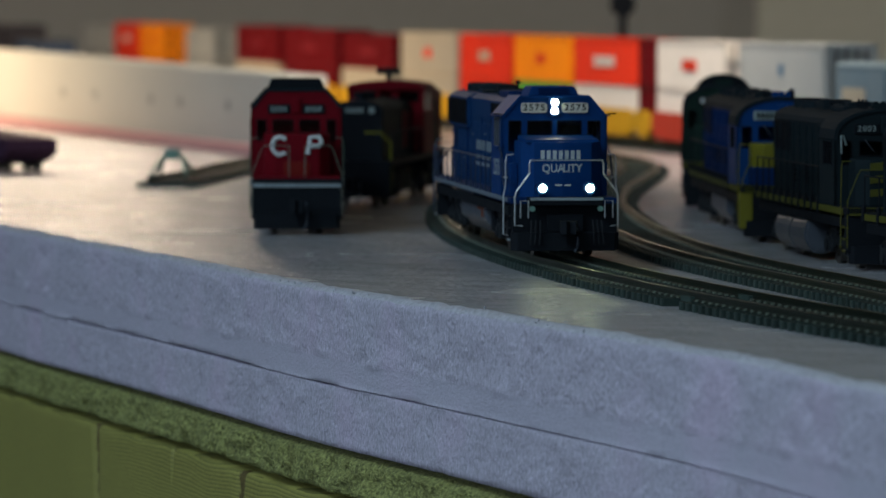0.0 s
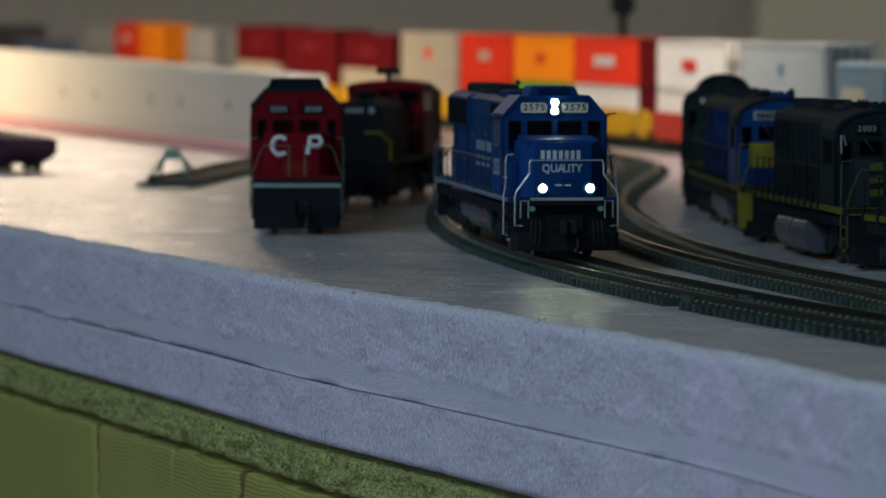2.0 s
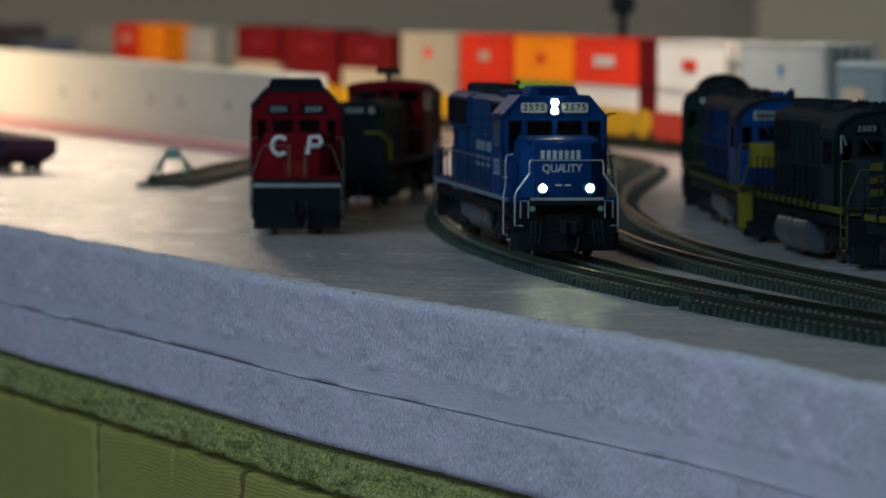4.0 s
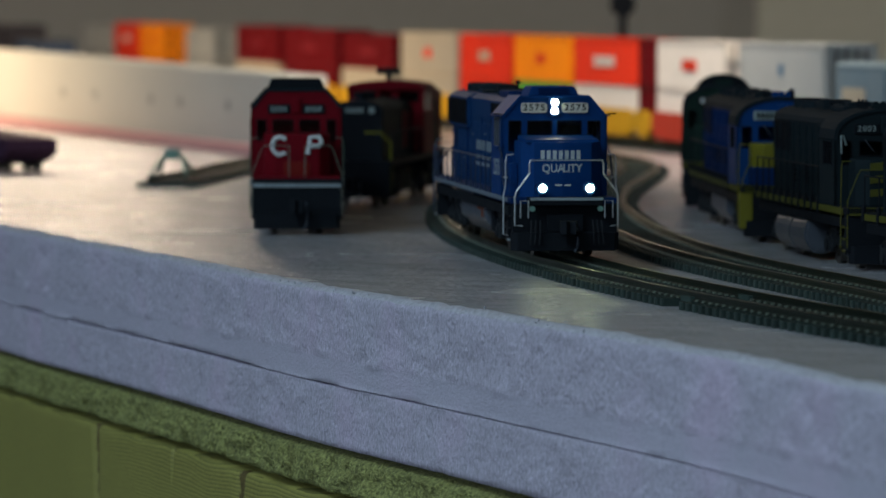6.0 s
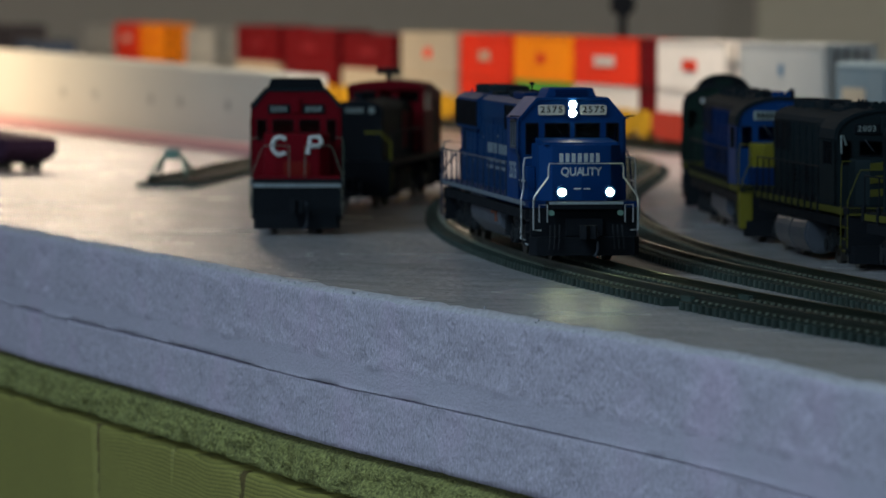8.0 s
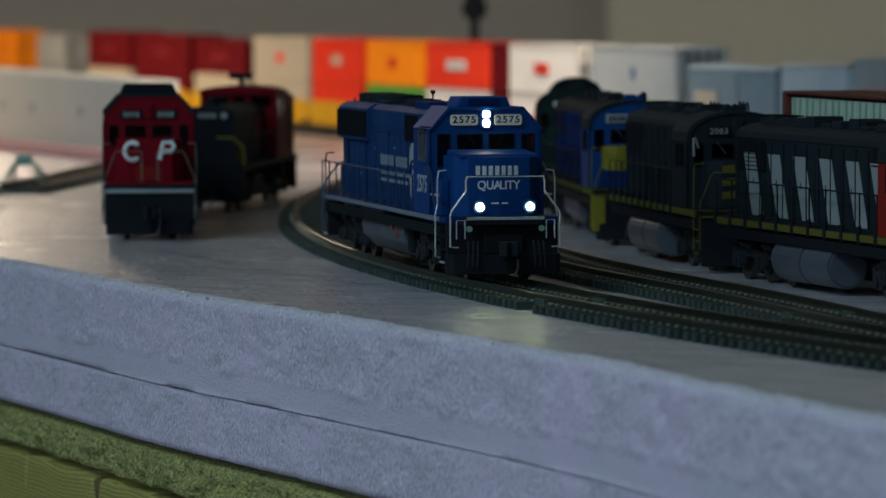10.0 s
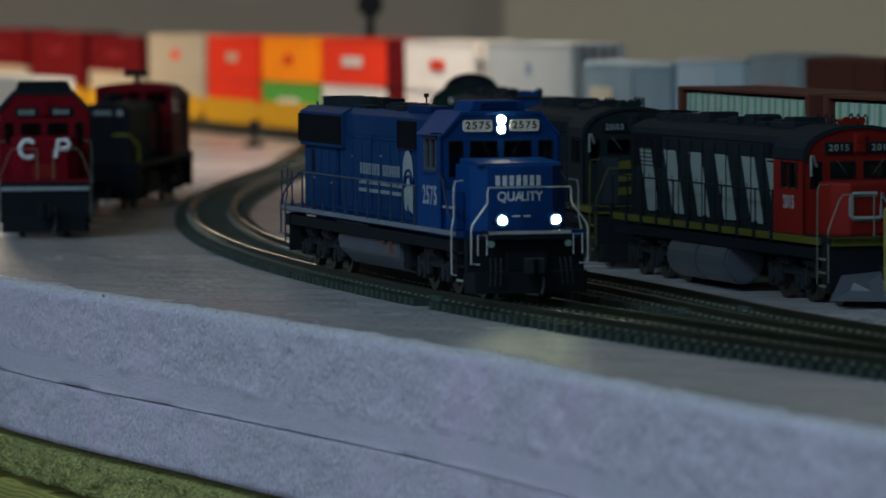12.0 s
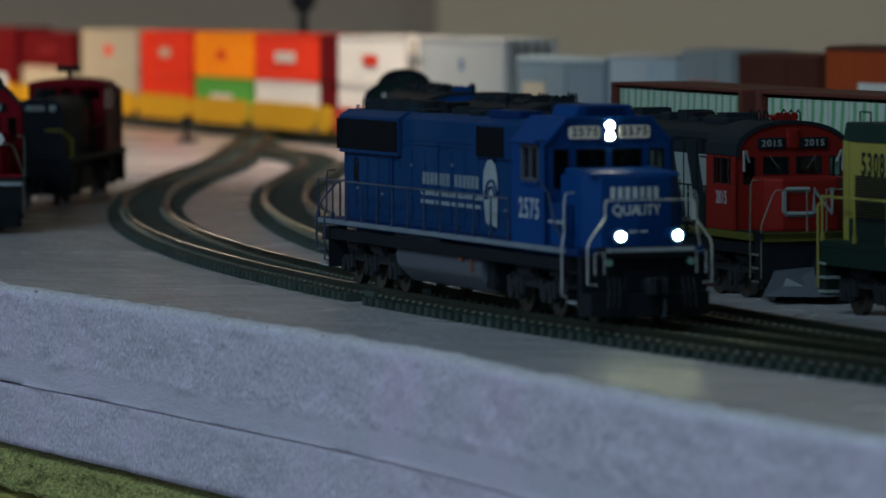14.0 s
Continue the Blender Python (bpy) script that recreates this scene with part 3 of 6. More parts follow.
def track(line, label, s0, s1, near=None, pitch=6.3, joints=()):
    t = thing("railway_track", label, "model track", "layout tracks")
    part("rail", rail_bm(line, -8.75, s0, s1), RAIL, t)
    part("rail", rail_bm(line, 8.75, s0, s1), RAIL, t)
    rest = bmesh.new()
    first = None
    for i, s in enumerate(np.arange(s0 + 2, s1, pitch)):
        p, h = line.at(s), line.heading(s)
        turn = math.degrees(h) + random.uniform(-0.8, 0.8)
        if any(abs(s - j) < 4.0 for j in joints):
            continue
        if near and near[0] < p[1] < near[1]:
            m = mm(p[0], p[1], 0, 0, 0, turn)
            if first is None:
                first = part("tie", tie_bm(), [TIE, SPIKE], t, at=m)
            else:
                again(first, m)
        else:
            q = Matrix.Translation((p[0], p[1], 0)) @ pose(0, 0, 0, 0, 0, turn)
            b2 = bmesh.new()
            prism(b2, [(-1.15, 0.02), (1.15, 0.02), (1.05, 2.25), (-1.05, 2.25)], -15.0, 15.0, "y")
            b2.transform(q)
            me = bpy.data.meshes.new("tmp")
            b2.to_mesh(me)
            b2.free()
            rest.from_mesh(me)
            bpy.data.meshes.remove(me)
    if len(rest.verts):
        tagged(part("tie_bed", rest, TIE, t), kind="stuff")
    else:
        rest.free()
    for j in joints:
        for off in (-8.75, 8.75):
            p, h = line.at(j), line.heading(j)
            part("rail_joiner", boxes((-5, 5, -1.7, 1.7, 1.9, 3.6)), JOINER, t, "dull greenish metal rail joiner", at=mm(p[0] - math.sin(h) * off, p[1] + math.cos(h) * off, 0, 0, 0, math.degrees(h)))
    return t


JOINT_A = LINE_A.s_at(1466)
track(LINE_A, "black plastic tie flex track with worn metal rails", 0, LINE_A.s[-1] - 5, (960, 2080), joints=(JOINT_A,))
track(LINE_B, "inner curved flex track with black plastic ties", 0, LINE_B.s[-1] - 5, (1050, 2050), joints=(LINE_B.s_at(1395),))
track(LINE_D, "storage track under parked flatcars", 0, LINE_D.s[-1] - 5)
track(LINE_SIDING, "empty stub siding ending at a bumper", 0, LINE_SIDING.s[-1] - 3)
track(LINE_T, "far track under the container train", 0, LINE_T.s[-1] - 3, pitch=9.0)

# ---------------------------------------------------------------- blue six-axle locomotive (x forward, z from the rail)
def wheel_bm(r=5.8, w=2.4):
    bm = bmesh.new()
    cyl(bm, r, -w / 2, w / 2, "y", sides=28)
    cyl(bm, r * 0.62, -w / 2 - 0.5, w / 2 + 0.5, "y", sides=20)
    for k in range(6):
        a = k * math.pi / 3
        cyl(bm, 0.7, -w / 2 - 0.7, w / 2 + 0.7, "y", (math.cos(a) * r * 0.42, math.sin(a) * r * 0.42), 8)
    cyl(bm, 1.5, -w / 2 - 1.2, w / 2 + 1.2, "y", sides=12)
    return bm


def truck(parent, x, axles=(-23, 0, 23), material=None, y_out=12.5):
    """A truck with side frames, journal boxes, springs and wheels."""
    material = material or TRUCK
    reach = axles[-1]
    bm = bmesh.new()
    box(bm, -reach - 5, reach + 5, -7, 7, 6.5, 10.5, 0.6)
    t = part("truck", bm, material, parent, at=mm(x, 0, 0))
    frames = []
    for sy in (-1, 1):
        bm = bmesh.new()
        y0, y1 = sy * (y_out - 1.4), sy * y_out
        prism(bm, [(-reach - 6, 9), (-reach - 4, 10.8), (-8, 10.8), (-5, 9.4), (5, 9.4), (8, 10.8), (reach + 4, 10.8), (reach + 6, 9), (reach + 5, 7.6), (8, 7.2), (4, 6.2), (-4, 6.2), (-8, 7.2), (-reach - 5, 7.6)], y0, y1, "y")
        for a in axles:
            box(bm, a - 3.1, a + 3.1, sy * (y_out - 1.2), sy * (y_out + 1.2), 3.6, 8.6, 0.5)
            cyl(bm, 1.9, sy * (y_out + 0.9), sy * (y_out + 1.9), "y", (a, 5.8), 12)
            box(bm, a - 5.5, a - 3.3, sy * (y_out - 0.9), sy * (y_out + 0.7), 5.0, 9.8, 0.3)
            box(bm, a + 3.3, a + 5.5, sy * (y_out - 0.9), sy * (y_out + 0.7), 5.0, 9.8, 0.3)
        for a, b in zip(axles, axles[1:]):
            c = (a + b) / 2
            cyl(bm, 1.7, 10.2, 13.8, "z", (c - 2.5, sy * (y_out + 0.4)), 12)
            cyl(bm, 1.7, 10.2, 13.8, "z", (c + 2.5, sy * (y_out + 0.4)), 12)
            box(bm, c - 6, c + 6, sy * (y_out - 1), sy * (y_out + 1.8), 12.8, 14.4, 0.4)
            cyl(bm, 1.1, c - 6, c + 4, "x", (sy * (y_out + 1.2), 11.8), 10)
        part("side_frame", bm, material, t)
    out = []
    bm = wheel_bm()
    first = None
    for a in axles:
        for sy in (-1, 1):
            if first is None:
                first = part("wheel", bm, WHEEL, t, at=mm(a, sy * 8.6, 5.8))
                out.append(first)
            else:
                out.append(again(first, mm(a, sy * 8.6, 5.8)))
    return t, out


def handrail_run(parent, x0, x1, y, z0, z1, n, material, r=0.32, top_drop=(0, 0), post_mat=None):
    bm = bmesh.new()
    tube(bm, [(x0 - 3, y, z1 - 5 + top_drop[0]), (x0, y, z1), (x1, y, z1), (x1 + 2.5, y, z1 - 3 + top_drop[1])] if top_drop != (0, 0) else [(x0, y, z1), (x1, y, z1)], r)
    part("handrail", bm, material, parent)
    first = None
    for i in range(n):
        x = x0 + (x1 - x0) * i / (n - 1)
        m = mm(x, y, 0)
        if first is None:
            bm = bmesh.new()
            tube(bm, [(0, 0, z0), (0, 0, z1)], r * 1.05, 5)
            box(bm, -0.5, 0.5, -0.4, 0.4, z0, z0 + 2.2)
            first = part("stanchion", bm, post_mat or material, parent, at=m)
        else:
            again(first, m)


def pane(name, parent, pts, x0, x1, axis, material=None):
    bm = bmesh.new()
    prism(bm, pts, x0, x1, axis)
    ob = part(name, bm, material or GLASS, parent)
    ob.visible_shadow = False
    return ob


def bars(parent, name, x, y, z, w, h, rows, material, at, n=7, gap=0.25):
    """Illegible or protected lettering as upright bars of its size."""
    bm = bmesh.new()
    for r in range(rows):
        for i in range(n):
            a = -w / 2 + w * i / n
            box(bm, a, a + w / n * (1 - gap), -h / 2 + r * h * 1.5, h / 2 + r * h * 1.5, 0, 0.08)
    return part(name, bm, material, parent, at=at)


def coupler(parent, x, z=10.5, sgn=1):
    bm = bmesh.new()
    box(bm, x, x + sgn * 7, -1.5, 1.5, z - 1.3, z + 1.3, 0.4)
    prism(bm, [(x + sgn * 6, -2.6), (x + sgn * 10, -2.8), (x + sgn * 11, -1.0), (x + sgn * 9.4, 0.4), (x + sgn * 10.6, 2.2), (x + sgn * 8, 3.0), (x + sgn * 6, 2.4)], z - 2.2, z + 2.2, "z", 0.3)
    part("coupler", bm, BLACK, parent)
    bm = bmesh.new()
    tube(bm, [(x + sgn * 1, 3.4, z + 1), (x + sgn * 3.5, 3.8, z - 2), (x + sgn * 5.0, 3.6, z - 6), (x + sgn * 6.5, 2.4, z - 8)], 0.45)
    part("air_hose", bm, TANK, parent, "grey rubber air hose")


def blue_locomotive():
    L = thing("locomotive", "blue six-axle diesel locomotive with lit headlights rolling on the track", "locomotive")
    X = 83.0   # cab front
    hw = 11.2
    # underframe and walkway
    bm = bmesh.new()
    box(bm, -107, 106, -17.6, 17.6, 17.4, 19.4, 0.3)
    box(bm, -100, 98, -8, 8, 11, 17.6)
    part("walkway", bm, BLUE_DARK, L)
    for sy in (-1, 1):
        part("sill_stripe", boxes((-106, 98, sy * 17.5, sy * 18.0, 17.8, 19.2, 0.15)), SILL, L, "dull white sill stripe")
        part("side_sill", boxes((-104, 96, sy * 15.2, sy * 17.3, 13.2, 16.4, 0.3)), BLACK, L)
    # long hood
    bm = bmesh.new()
    prism(bm, [(-hw, 19), (-hw, 48.6), (-hw + 2.2, 50.4), (hw - 2.2, 50.4), (hw, 48.6), (hw, 19)], -101.5, 58, "x", 0.35)
    hood = part("long_hood", bm, BLUE_HOOD, L)
    bm = bmesh.new()  # wider clean-air box behind the cab and radiator section flare
    prism(bm, [(-hw - 1.6, 38.5), (-hw - 1.6, 49.2), (-hw + 1.4, 51.0), (hw - 1.4, 51.0), (hw + 1.6, 49.2), (hw + 1.6, 38.5)], -101.2, -48.5, "x", 0.3)
    part("radiator_section", bm, BLUE_HOOD, L)
    bm = bmesh.new()
    prism(bm, [(-hw - 1.0, 40), (-hw - 1.0, 49.4), (-hw + 1.6, 51.2), (hw - 1.6, 51.2), (hw + 1.0, 49.4), (hw + 1.0, 40)], 14, 57, "x", 0.3)
    part("air_intake_section", bm, BLUE_HOOD, L)
    bm = bmesh.new()
    prism(bm, [(-hw - 0.3, 42), (-hw - 0.3, 49.3), (-hw + 2.0, 51.0), (hw - 2.0, 51.0), (hw + 0.3, 49.3), (hw + 0.3, 42)], -47, 12, "x", 0.3)
    part("dynamic_brake_hatch", bm, BLUE_HOOD, L)
    for sy in (-1, 1):
        for nm, x0, x1, z0, z1, yy in (("radiator_grille", -101.6, -49.0, 39.6, 48.4, hw + 1.6), ("intake_grille", 17, 37, 40.4, 48.6, hw + 1.0)):
            bm = bmesh.new()
            box(bm, x0, x1, sy * (yy - 0.4), sy * (yy + 0.12), z0, z1)
            for k in range(9):
                z = z0 + 0.5 + (z1 - z0 - 1.0) * k / 8
                box(bm, x0, x1, sy * yy, sy * (yy + 0.4), z - 0.12, z + 0.12)
            for k in range(2):
                x = x0 + (x1 - x0) * k
                box(bm, x - 0.25, x + 0.25, sy * yy, sy * (yy + 0.5), z0, z1)
            part(nm, bm, GRILLE, L, "matt black louvred grille")
        # hood doors with raised frames, hinges and latches
        first = None
        xs = [-94, -84, -74, -64, -45, -34, -23, -12, -1, 10]
        for i, x in enumerate(xs):
            w = 8.6 if x < -50 else 9.8
            bm = bmesh.new()
            z1 = 37.6 if x < -50 else 40.8
            box(bm, x - w / 2, x + w / 2, sy * (hw - 0.2), sy * (hw + 0.28), 20.6, z1, 0.1)
            for zz in (24, 30, 36):
                box(bm, x - w / 2 - 0.2, x - w / 2 + 0.5, sy * hw, sy * (hw + 0.55), zz - 0.6, zz + 0.6)
            box(bm, x + w / 2 - 1.4, x + w / 2 - 0.8, sy * hw, sy * (hw + 0.6), 29, 31)
            part("hood_door", bm, BLUE_HOOD, L)
        part("door_slot", boxes((-91.5, -87, sy * hw, sy * (hw + 0.36), 30, 37)), GRILLE, L)
        part("upper_seam", boxes((-45, 12, sy * hw, sy * (hw + 0.55), 43.4, 43.8)), BLUE_HOOD, L)
    # roof: radiator fans, dynamic brake fans, exhaust, lifting eyes
    for x in (-92, -76, -60):
        bm = bmesh.new()
        cyl(bm, 7.2, 50.8, 53.4, "z", (x, 0), 32)
        cyl(bm, 5.8, 53.4, 53.9, "z", (x, 0), 28)
        part("radiator_fan", bm, DARK_ROOF, L)
    for x in (-22, -8):
        bm = bmesh.new()
        cyl(bm, 5.4, 50.8, 52.6, "z", (x, 0), 28)
        cyl(bm, 4.2, 52.6, 53.0, "z", (x, 0), 24)
        part("brake_fan", bm, DARK_ROOF, L)
    part("exhaust_outlet", boxes((-40, -33, -3.5, 3.5, 50.6, 54.0, 0.4)), BLACK, L)
    part("blower_duct", boxes((20, 44, -hw + 1, -3, 50.8, 53.2, 0.6)), BLUE_DARK, L)
    part("roof_walk", boxes((46, 58, -6, 6, 50.9, 52.2, 0.3)), DARK_ROOF, L)
    bm = bmesh.new()
    for y in (-2.0, 0, 2.0):
        cyl(bm, 0.5, 47, 53, "x", (y, 54.0), 10)
        cyl(bm, 1.1, 52.6, 53.4, "x", (y, 54.0), 12)
    box(bm, 48.5, 49.5, -2.6, 2.6, 52.0, 54)
    part("horn", bm, BLACK, L)
    first = None
    for x in (-99, -52, -46, 11, 15, 56):
        for y in (-7.5, 7.5):
            bm = bmesh.new()
            tube(bm, [(-0.9, 0, 0), (-0.9, 0, 1.2), (0.9, 0, 1.2), (0.9, 0, 0)], 0.2, 5)
            if first is None:
                first = part("lifting_eye", bm, BLUE_HOOD, L, at=mm(x, y, 50.8))
            else:
                bm.free()
                again(first, mm(x, y, 50.8))
    bm = bmesh.new()
    tube(bm, [(-99, -6, 51), (-99, -6, 53.6), (-99, 6, 53.6), (-99, 6, 51)], 0.25)
    tube(bm, [(-96, -6, 51), (-96, -6, 53.6), (-96, 6, 53.6), (-96, 6, 51)], 0.25)
    part("roof_grab_iron", bm, BLUE_RAIL, L)
    for k, x in enumerate((-46, -2, 12)):
        part("roof_hatch", boxes((x, x + 9, -8, 8, 50.9, 52.0 + 0.5 * (k % 2), 0.3)), DARK_ROOF, L)
    bm = bmesh.new()
    tube(bm, [(15, -3, 51), (15, -3, 56.0)], 0.3, 6)
    cyl(bm, 0.8, 55.2, 56.4, "z", (15, -3), 10)
    part("roof_antenna", bm, BLACK, L)
    for sy in (-1, 1):
        for x in (-57, -17, 27, 47):
            part("hood_seam", boxes((x, x + 0.5, sy * hw, sy * (hw + 0.45), 20.5, 43.0)), BLUE_DARK, L)
        for x, z in ((-88, 28), (-66, 27), (-40, 36), (-6, 37), (36, 26), (52, 33)):
            part("door_latch", boxes((x, x + 1.2, sy * hw, sy * (hw + 0.7), z, z + 0.7)), SILL, L)
    # cab: walls with real window openings
    cw = 17.7
    cab_prof = [(-cw, 19), (-cw, 45.6), (-11.6, 52.0), (11.6, 52.0), (cw, 45.6), (cw, 19)]
    # side walls
    for sy in (-1, 1):
        y0, y1 = sy * (cw - 0.9), sy * cw
        bm = boxes((X - 25, X, y0, y1, 19, 36.3), (X - 25, X, y0, y1, 44.6, 45.8), (X - 25, X - 16.5, y0, y1, 36.3, 44.6), (X - 4.5, X, y0, y1, 36.3, 44.6))
        part("cab_side", bm, BLUE, L)
        bm = boxes((X - 17, X - 16, sy * (cw - 0.5), sy * (cw + 0.35), 35.8, 45), (X - 5, X - 4, sy * (cw - 0.5), sy * (cw + 0.35), 35.8, 45),
                   (X - 17, X - 4, sy * (cw - 0.5), sy * (cw + 0.35), 35.6, 36.4), (X - 17, X - 4, sy * (cw - 0.5), sy * (cw + 0.35), 44.4, 45.0), (X - 11, X - 10.3, sy * (cw - 0.5), sy * (cw + 0.3), 36, 45))
        f = part("side_window_frame", bm, TANK, L, "pale grey side window frame")
        pane("side_window", L, [(X - 16.5, 36.3), (X - 4.5, 36.3), (X - 4.5, 44.6), (X - 16.5, 44.6)], sy * (cw - 0.7), sy * (cw - 0.5), "y")
        part("arm_rest", boxes((X - 17, X - 4, sy * cw, sy * (cw + 0.8), 34.8, 35.5, 0.2)), BLUE, L)
        part("sun_visor", boxes((X - 18, X - 3, sy * cw, sy * (cw + 1.6), 45.3, 45.7, 0.1)), BLUE_DARK, L)
    # roof shell
    bm = bmesh.new()
    prism(bm, [(-cw - 0.3, 45.4), (-11.8, 52.4), (11.8, 52.4), (cw + 0.3, 45.4), (cw - 0.8, 45.4), (11.4, 51.4), (-11.4, 51.4), (-cw + 0.8, 45.4)], X - 26, X + 0.7, "x", 0.15)
    part("cab_roof", bm, BLUE, L)
    # front wall: strips round two windscreens and two corner windows
    xf0, xf1 = X - 0.9, X
    bm = bmesh.new()
    panel(bm, xf0, xf1, [-cw, -15.3, -11.2, -9.0, -0.9, 0.9, 9.0, 11.2, 15.3, cw], [19, 34.0, 37.5, 44.0], [(1, 1), (1, 2), (3, 2), (5, 2), (7, 1), (7, 2)])
    part("cab_front", bm, BLUE, L)
    bm = bmesh.new()
    prism(bm, [(-cw, 44.0), (-cw, 45.6), (-11.6, 52.0), (11.6, 52.0), (cw, 45.6), (cw, 44.0)], xf0, xf1, "x")
    part("cab_brow", bm, BLUE, L)
    part("cab_back", boxes((X - 25.8, X - 25, -cw, cw, 19, 45.5)), BLUE_DARK, L)
    part("cab_interior", boxes((X - 24, X - 14, -9, 9, 19.5, 33.5, 0.5), (X - 20, X - 18, 5, 12, 33, 42, 0.6)), BLACK, L)
    for y0, y1, z0 in ((-9.0, -0.9, 37.5), (0.9, 9.0, 37.5), (-15.3, -11.2, 34.0), (11.2, 15.3, 34.0)):
        pane("windscreen", L, [(y0, z0), (y1, z0), (y1, 44.0), (y0, 44.0)], X - 0.65, X - 0.45, "x")
        bm = boxes((X - 0.3, X + 0.18, y0 - 0.1, y0 + 0.3, z0, 44), (X - 0.3, X + 0.18, y1 - 0.3, y1 + 0.1, z0, 44), (X - 0.3, X + 0.18, y0, y1, 43.7, 44.1), (X - 0.3, X + 0.18, y0, y1, z0 - 0.1, z0 + 0.3))
        part("window_gasket", bm, GRILLE, L)
    for sy in (-1, 1):
        bm = bmesh.new()
        tube(bm, [(X + 0.5, sy * 6, 44.2), (X + 0.6, sy * 3.5, 40.5)], 0.18, 5)
        part("wiper", bm, BLACK, L)
    # number boards and headlight
    for sy in (-1, 1):
        bm = bmesh.new()
        box(bm, X, X + 0.9, sy * 6.9 - 4.3, sy * 6.9 + 4.3, 46.7, 50.0, 0.9)
        nb = part("number_board", bm, BOARD_WHITE, L, "off-white number board with dark digits")
        digit_row("2575", 2.9, BLACK, nb, on_front(X + 0.98, sy * 6.9, 48.4), squeeze=1.12)
    bm = bmesh.new()
    box(bm, X - 0.2, X + 0.8, -2.1, 2.1, 45.4, 52.0, 0.8)
    part("headlight_housing", bm, BLUE_DARK, L)
    for z in (47.3, 50.1):
        bm = bmesh.new()
        cyl(bm, 1.15, X + 0.7, X + 1.2, "x", (0, z), 20)
        part("headlight", bm, LIT, L, "round lit headlight")
    # air conditioner on the cab roof
    bm = bmesh.new()
    prism(bm, [(-8.6, 52.2), (-7.2, 55.4), (7.2, 55.4), (8.6, 52.2)], X - 20, X - 2.5, "x", 0.5)
    ac = part("air_conditioner", bm, BLUE, L, "louvred rooftop air conditioner")
    for k in range(3):
        part("louvre", boxes((X - 2.8, X - 2.1, -5.2, 5.2, 53.0 + k * 0.75, 53.4 + k * 0.75)), BLUE_DARK, ac)
    # nose with a faint centre crease and chamfered corners
    bm = bmesh.new()
    prism(bm, [(X - 0.2, -13.4), (X + 14.5, -13.4), (X + 19.4, -9.6), (X + 20.4, 0), (X + 19.4, 9.6), (X + 14.5, 13.4), (X - 0.2, 13.4)], 19, 37.6, "z", 0.5)
    nose = part("nose", bm, BLUE, L, "short low nose")
    ntop = bmesh.new()
    prism(ntop, [(X, 37.4), (X + 19.0, 37.3), (X + 18.6, 38.3), (X, 39.3)], -12.2, 12.2, "y", 0.3)
    part("nose_top", ntop, BLUE, L)
    tilt = math.degrees(math.atan2(1.0, 9.6))
    for sy, words in ((-1, 1), (1, 1)):
        # upper brand word as plain bars, the lower word split over the crease
        bm = bmesh.new()
        for i in range(4 if sy < 0 else 3):
            y = (-7.3 + i * 1.98) if sy < 0 else (0.62 + i * 1.98)
            box(bm, -0.12, 0.12, y, y + 1.3, 31.9, 34.8, 0.1)
        part("brand_mark", bm, FADED, nose, "plain white block lettering", at=mm(X + 20.35, 0, 0) @ Matrix.Shear("XY", 4, (0, 0)) @ pose(0, 0, 0, 0, 0, sy * -(-tilt)))
    for sy, w in ((-1, "QUA"), (1, "LITY")):
        ob = text_part("lettering", w, 3.7, FADED, nose, mm(X + 20.42, 0, 0) @ pose(0, 0, 0, 0, 0, sy * tilt) @ mm(0, sy * 3.2, 28.8) @ FRONT, squeeze=0.9)
        ob["label"] = "worn white lettering"
    for z in (24,):
        part("small_stencil", boxes((X + 20.2, X + 20.5, -2.6, -0.4, 23.2, 23.6), (X + 20.2, X + 20.5, 0.6, 2.6, 23.2, 23.6)), WHITE, nose)
    part("nose_door", boxes((X + 10, X + 13, 13.2, 13.7, 20, 35, 0.1)), BLUE, nose)
    # anticlimber, front platform, pilot plate and plough
    bm = bmesh.new()
    box(bm, 104, 112, -12.2, 12.2, 17.0, 19.6, 0.4)
    part("anticlimber", bm, BLACK, L)
    part("front_stripe", boxes((111.9, 112.3, -12.0, 12.0, 18.7, 19.6)), STRIPE, L, "white front edge stripe")
    bm = bmesh.new()
    box(bm, 104.5, 107.5, -17.2, 17.2, 6.5, 17.4, 0.4)
    part("pilot_plate", bm, BLACK, L)
    part("coupler_pocket", boxes((107.4, 109.5, -6, 6, 8.3, 14, 0.4)), BLACK, L)
    bm = bmesh.new()
    prism(bm, [(108, -17.8), (111.2, -16), (112.6, 0), (111.2, 16), (108, 17.8), (106.5, 17.8), (106.5, -17.8)], 2.2, 8.2, "z", 0.3)
    part("snow_plough", bm, BLACK, L, "dark blue-black snow plough")
    for sy in (-1, 1):
        first = None
        for k in range(3):
            bm = bmesh.new()
            tube(bm, [(112.2, 0, 12.2), (113.3, sy * 0.2, 8), (113.2, sy * 0.5, 4.4)], 0.3)
            m = mm(0, sy * (8.6 + 1.5 * k), 0)
            if first is None:
                first = part("air_hose", bm, TRUCK, L, "dark rubber air hose", at=m)
            else:
                bm.free()
                again(first, m)
        bm = bmesh.new()
        cyl(bm, 0.9, 110.5, 112.2, "x", (sy * 11.2, 16.0), 14)
        part("marker_lens", bm, TEAL, L, "small green marker lens")
        # ditch lights on the deck
        bm = bmesh.new()
        cyl(bm, 2.0, 106.5, 111.0, "x", (sy * 7.8, 22.6), 20)
        box(bm, 107, 110, sy * 7.8 - 1, sy * 7.8 + 1, 19.4, 21)
